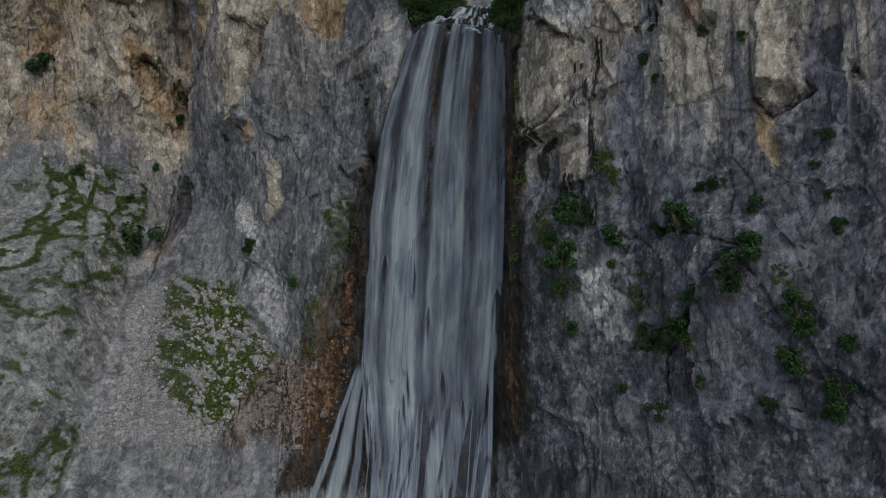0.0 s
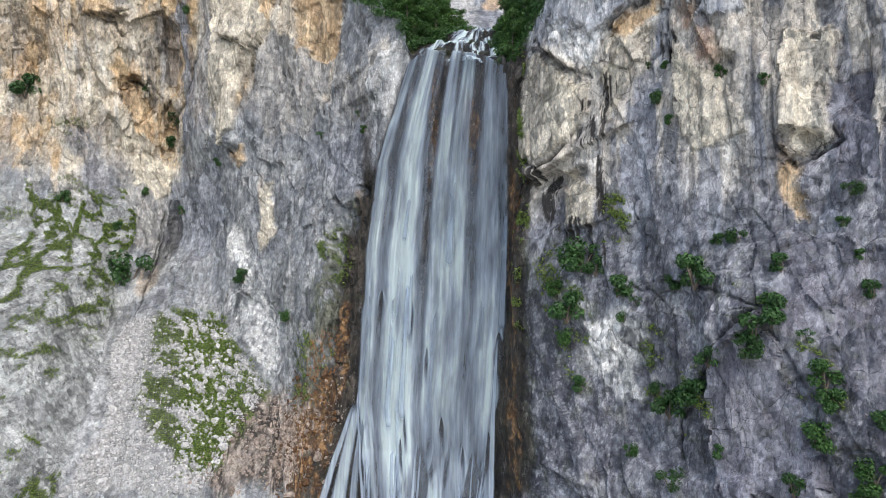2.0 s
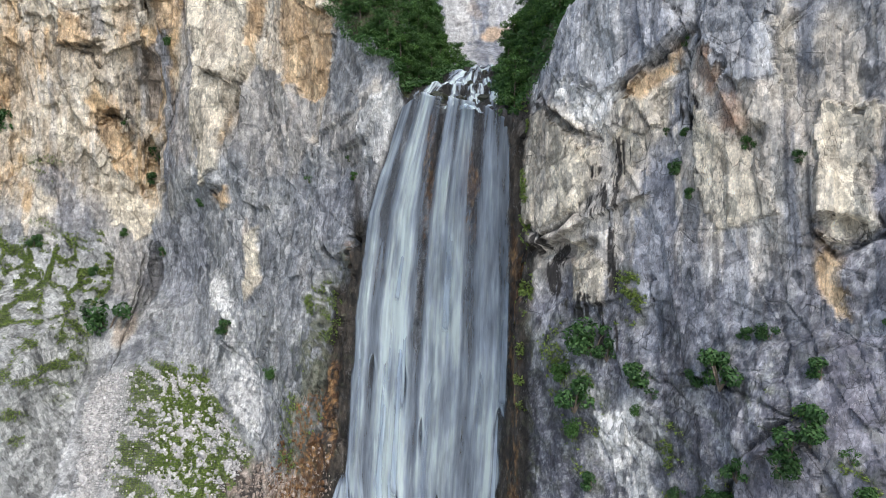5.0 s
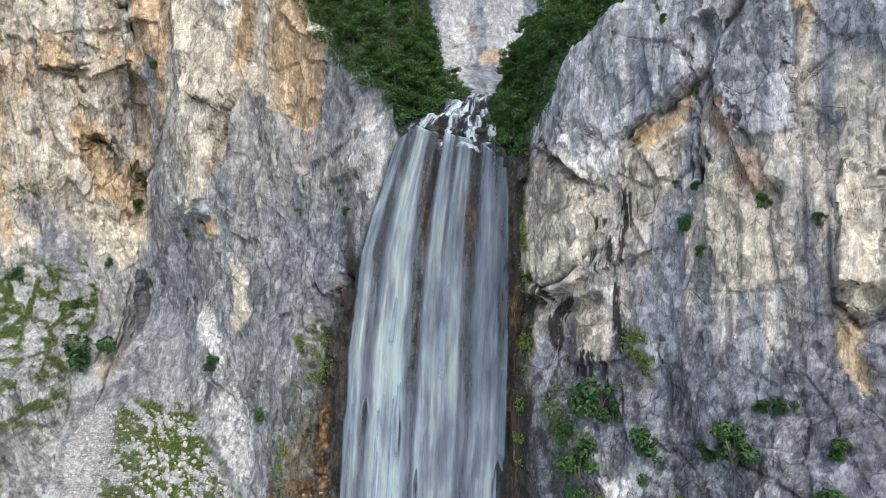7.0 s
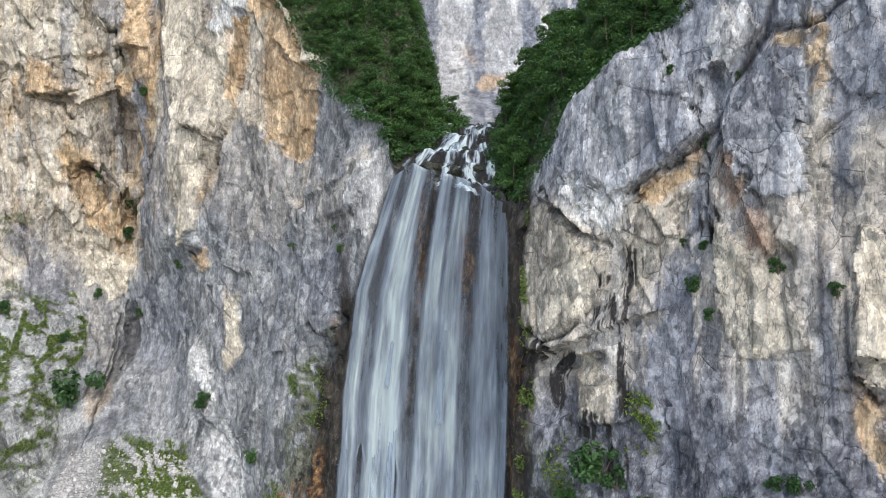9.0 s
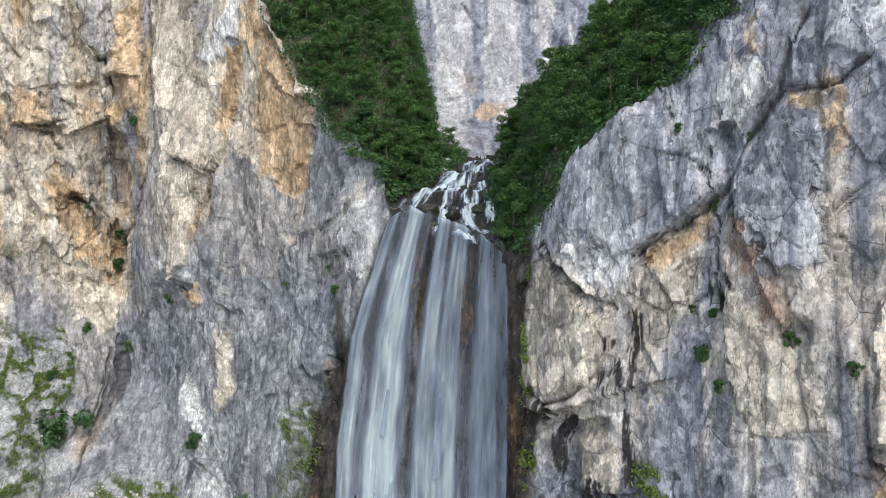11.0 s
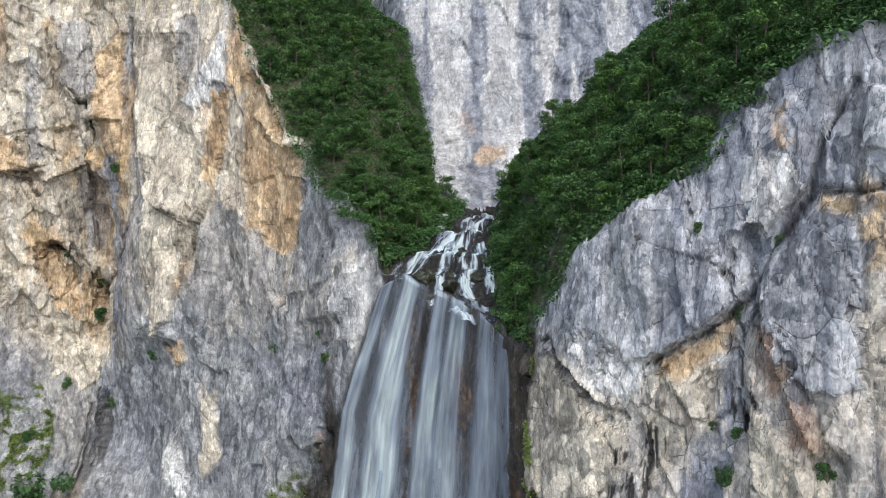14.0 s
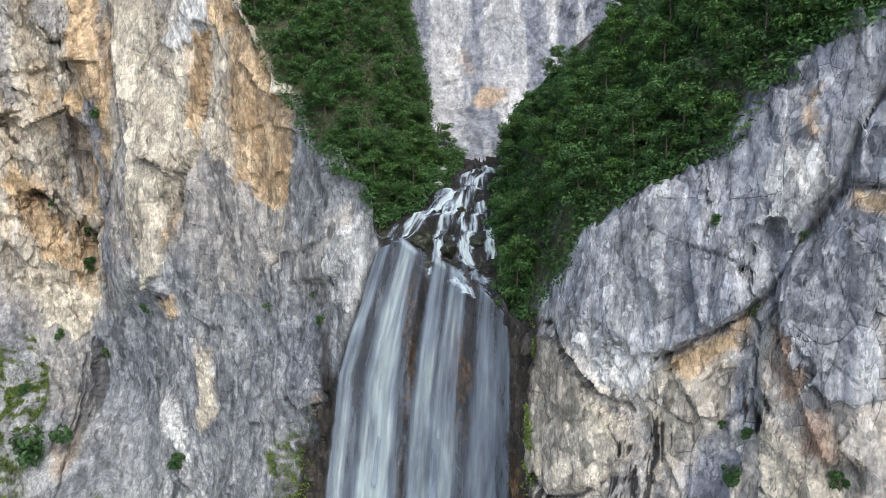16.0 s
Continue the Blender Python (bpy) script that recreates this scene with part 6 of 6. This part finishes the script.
# undergrowth between the trees
U_X, U_Y = RNG.uniform(-46, 64, 36000), RNG.uniform(78, 212, 36000)
RIM = np.where(U_X < 5, np.interp(U_X, (-45, -36, -24, -14, -6, 4), (175, 171, 161, 149, 144.5, 137)), np.interp(U_X, (10, 12, 15, 19, 25, 31, 37, 43, 62), (122, 119, 115, 110, 106, 102, 97.5, 93.5, 76.5)))
BANK_W, BANK_E = np.interp(U_Y, (144, 146, 151, 155, 163, 175, 212), (-8.4, -4.6, 1.0, 3.6, 6.2, 7.5, 9.5)), np.interp(U_Y, (127, 131, 140, 147, 151, 155, 163), (11.6, 10.6, 10.4, 10.2, 11.0, 11.4, 14.6))
keep = ((U_X < BANK_W) | (U_X > BANK_E)) & (U_Y > RIM + 0.3) & (U_Y < RIM + 60)
B_Y = RNG.uniform(143.5, 168, 1500)
B_X = np.where(RNG.random(1500) < 0.65, np.interp(B_Y, (144, 146, 151, 155, 163, 175), (-8.6, -5.0, 0.8, 3.4, 6.0, 7.5)) - RNG.uniform(0, 9, 1500), np.interp(B_Y, (140, 147, 151, 155, 163), (10.6, 10.4, 11.2, 11.6, 15.0)) + RNG.uniform(0, 4, 1500))
B_P = np.stack((B_X, B_Y, ground_z(B_X, B_Y) + 0.35), -1)[B_Y > np.interp(B_X, (-45, -36, -24, -14, -6, 4), (176, 172, 162, 150, 144, 137)) + 0.2]
U_P = np.stack((U_X, U_Y, ground_z(U_X, U_Y) + 0.4), -1)[keep]
part("undergrowth", soup_mesh("undergrowth", *leaf_cloud(np.concatenate((U_P, B_P, B_P)), np.concatenate((np.full(len(U_P), 1.1), np.full(2 * len(B_P), 0.95))), 300000, 0.25, 0.6, 5), SHRUB), None, None)
tagged(bpy.data.objects["undergrowth"], "dense green bushes under the ravine trees", "bushes", kind="stuff")

SHRUBS_A = (
    (-98.9, 94.4, 3.2), (-68.8, 89.7, 2.5), (-72.7, 51.2, 4.6), (-69.9, 83.6, 1.7), (-44.7, 50.3, 1.9), (-32.8, 42.6, 1.5), (-64.5, 66.1, 1.2),
    (-15.5, 80.9, 0.9), (-17, 84.4, 0.8), (-87, 68.3, 1.6), (-76.5, 62, 1.2), (-61.5, 113.9, 1.2), (-74.2, 96.9, 1.1), (-53.7, 77.3, 1.1),
    (29.8, 92.9, 0.9), (35.6, 79.4, 0.9), (28.3, 81.8, 0.6), (29.3, 77.3, 1.1), (30.3, 73.9, 0.8), (39, 77.2, 0.9), (20.7, 55.7, 2.3),
    (22, 54.3, 1.4), (24.2, 51.8, 1.4), (26.1, 51.8, 0.7), (31.6, 53.7, 1.9), (30, 52.5, 1), (26.3, 49.9, 0.7), (18.2, 48.2, 2),
)
SHRUBS_B = (
    (16.7, 51, 1.1), (18.1, 44.2, 1.2), (37.4, 49.7, 1.7), (35.9, 47.6, 1.7), (34.8, 45.6, 1.3), (32.1, 43.9, 1.2), (31.6, 39, 1.6), (28.5, 39, 0.8),
    (29.4, 36.9, 1.7), (39.3, 55.1, 1.1), (40.4, 47.3, 0.8), (41.4, 43.3, 1.4), (41.7, 40.8, 1.2), (24.8, 47.7, 0.7), (19.8, 37.8, 1.1),
    (45.1, 60, 0.8), (36, 58.4, 0.9), (34.2, 58, 0.7), (40.8, 36.8, 1.5), (28.7, 28, 1.3), (32.7, 32.9, 0.8), (38.4, 31.2, 1.1), (44.6, 34.2, 1.2),
    (43.8, 31.4, 1.2), (45.2, 39.4, 0.9), (45.9, 63.7, 1),
)
SHRUBS_C = (
    (45.7, 56.3, 0.6), (47, 52.3, 1.1), (24.8, 30.4, 0.8), (26.6, 100.7, 0.6), (33, 99.5, 0.7), (-68.1, 90.7, 2.1), (-73.3, 70.6, 1.2),
    (30, 81.6, 0.6), (-25.9, 81, 1),
)
BUSHES = [shrub(31, 1.0, 900, "green shrub rooted in a cliff crevice", SHRUB), shrub(32, 1.0, 1000, "dense dark green shrub on a rock ledge", SHRUB), shrub(33, 1.0, 780, "loose green bush hanging on the cliff", SHRUB)]
used = [False] * 3
for k, (x, z, size) in enumerate(SHRUBS_A + SHRUBS_B + SHRUBS_C):
    size = 1.35 * size if x > 12 and z < 60 else 1.1 * size
    p, n = on_face(x, z)
    m = Matrix.Translation(Vector(p) + Vector(n) * 0.15 * size - Vector((0, 0, 0.4 * size))) @ Matrix.Rotation(RNG.uniform(0, 6.28), 4, "Z")
    ob = BUSHES[k % 3]
    if used[k % 3]:
        ob = copy_thing(ob, m)
    else:
        used[k % 3] = True
        ob.matrix_basis = m
    ob.scale = (size * 1.12, size * 1.0, size * 1.15)

# grass and moss tufts on ledges and scree
FAN = pick(-72, -40, 12, 46, 9000, lambda p, g: np.clip(g, 0, 1) * np.maximum(on_scree(p, 0 * g), 0.5))
SLAB = pick(-130, -66, 20, 74, 11000, lambda p, g: smooth(0.35, 0.9, g))
TUFTS = pick(-110, 60, 4, 110, 30000, lambda p, g: smooth(0.3, 0.95, g))
TUFTS = np.concatenate((FAN, SLAB, TUFTS))
T_P = FACE_P[TUFTS] + FACE_N[TUFTS] * 0.16
part("grass", soup_mesh("grass", *leaf_cloud(T_P, np.full(len(T_P), 0.22), 115000, 0.17, 0.7, 9), GRASS), None, None)
tagged(bpy.data.objects["grass"], "tufts of grass and moss on the rock", "grass", kind="stuff")
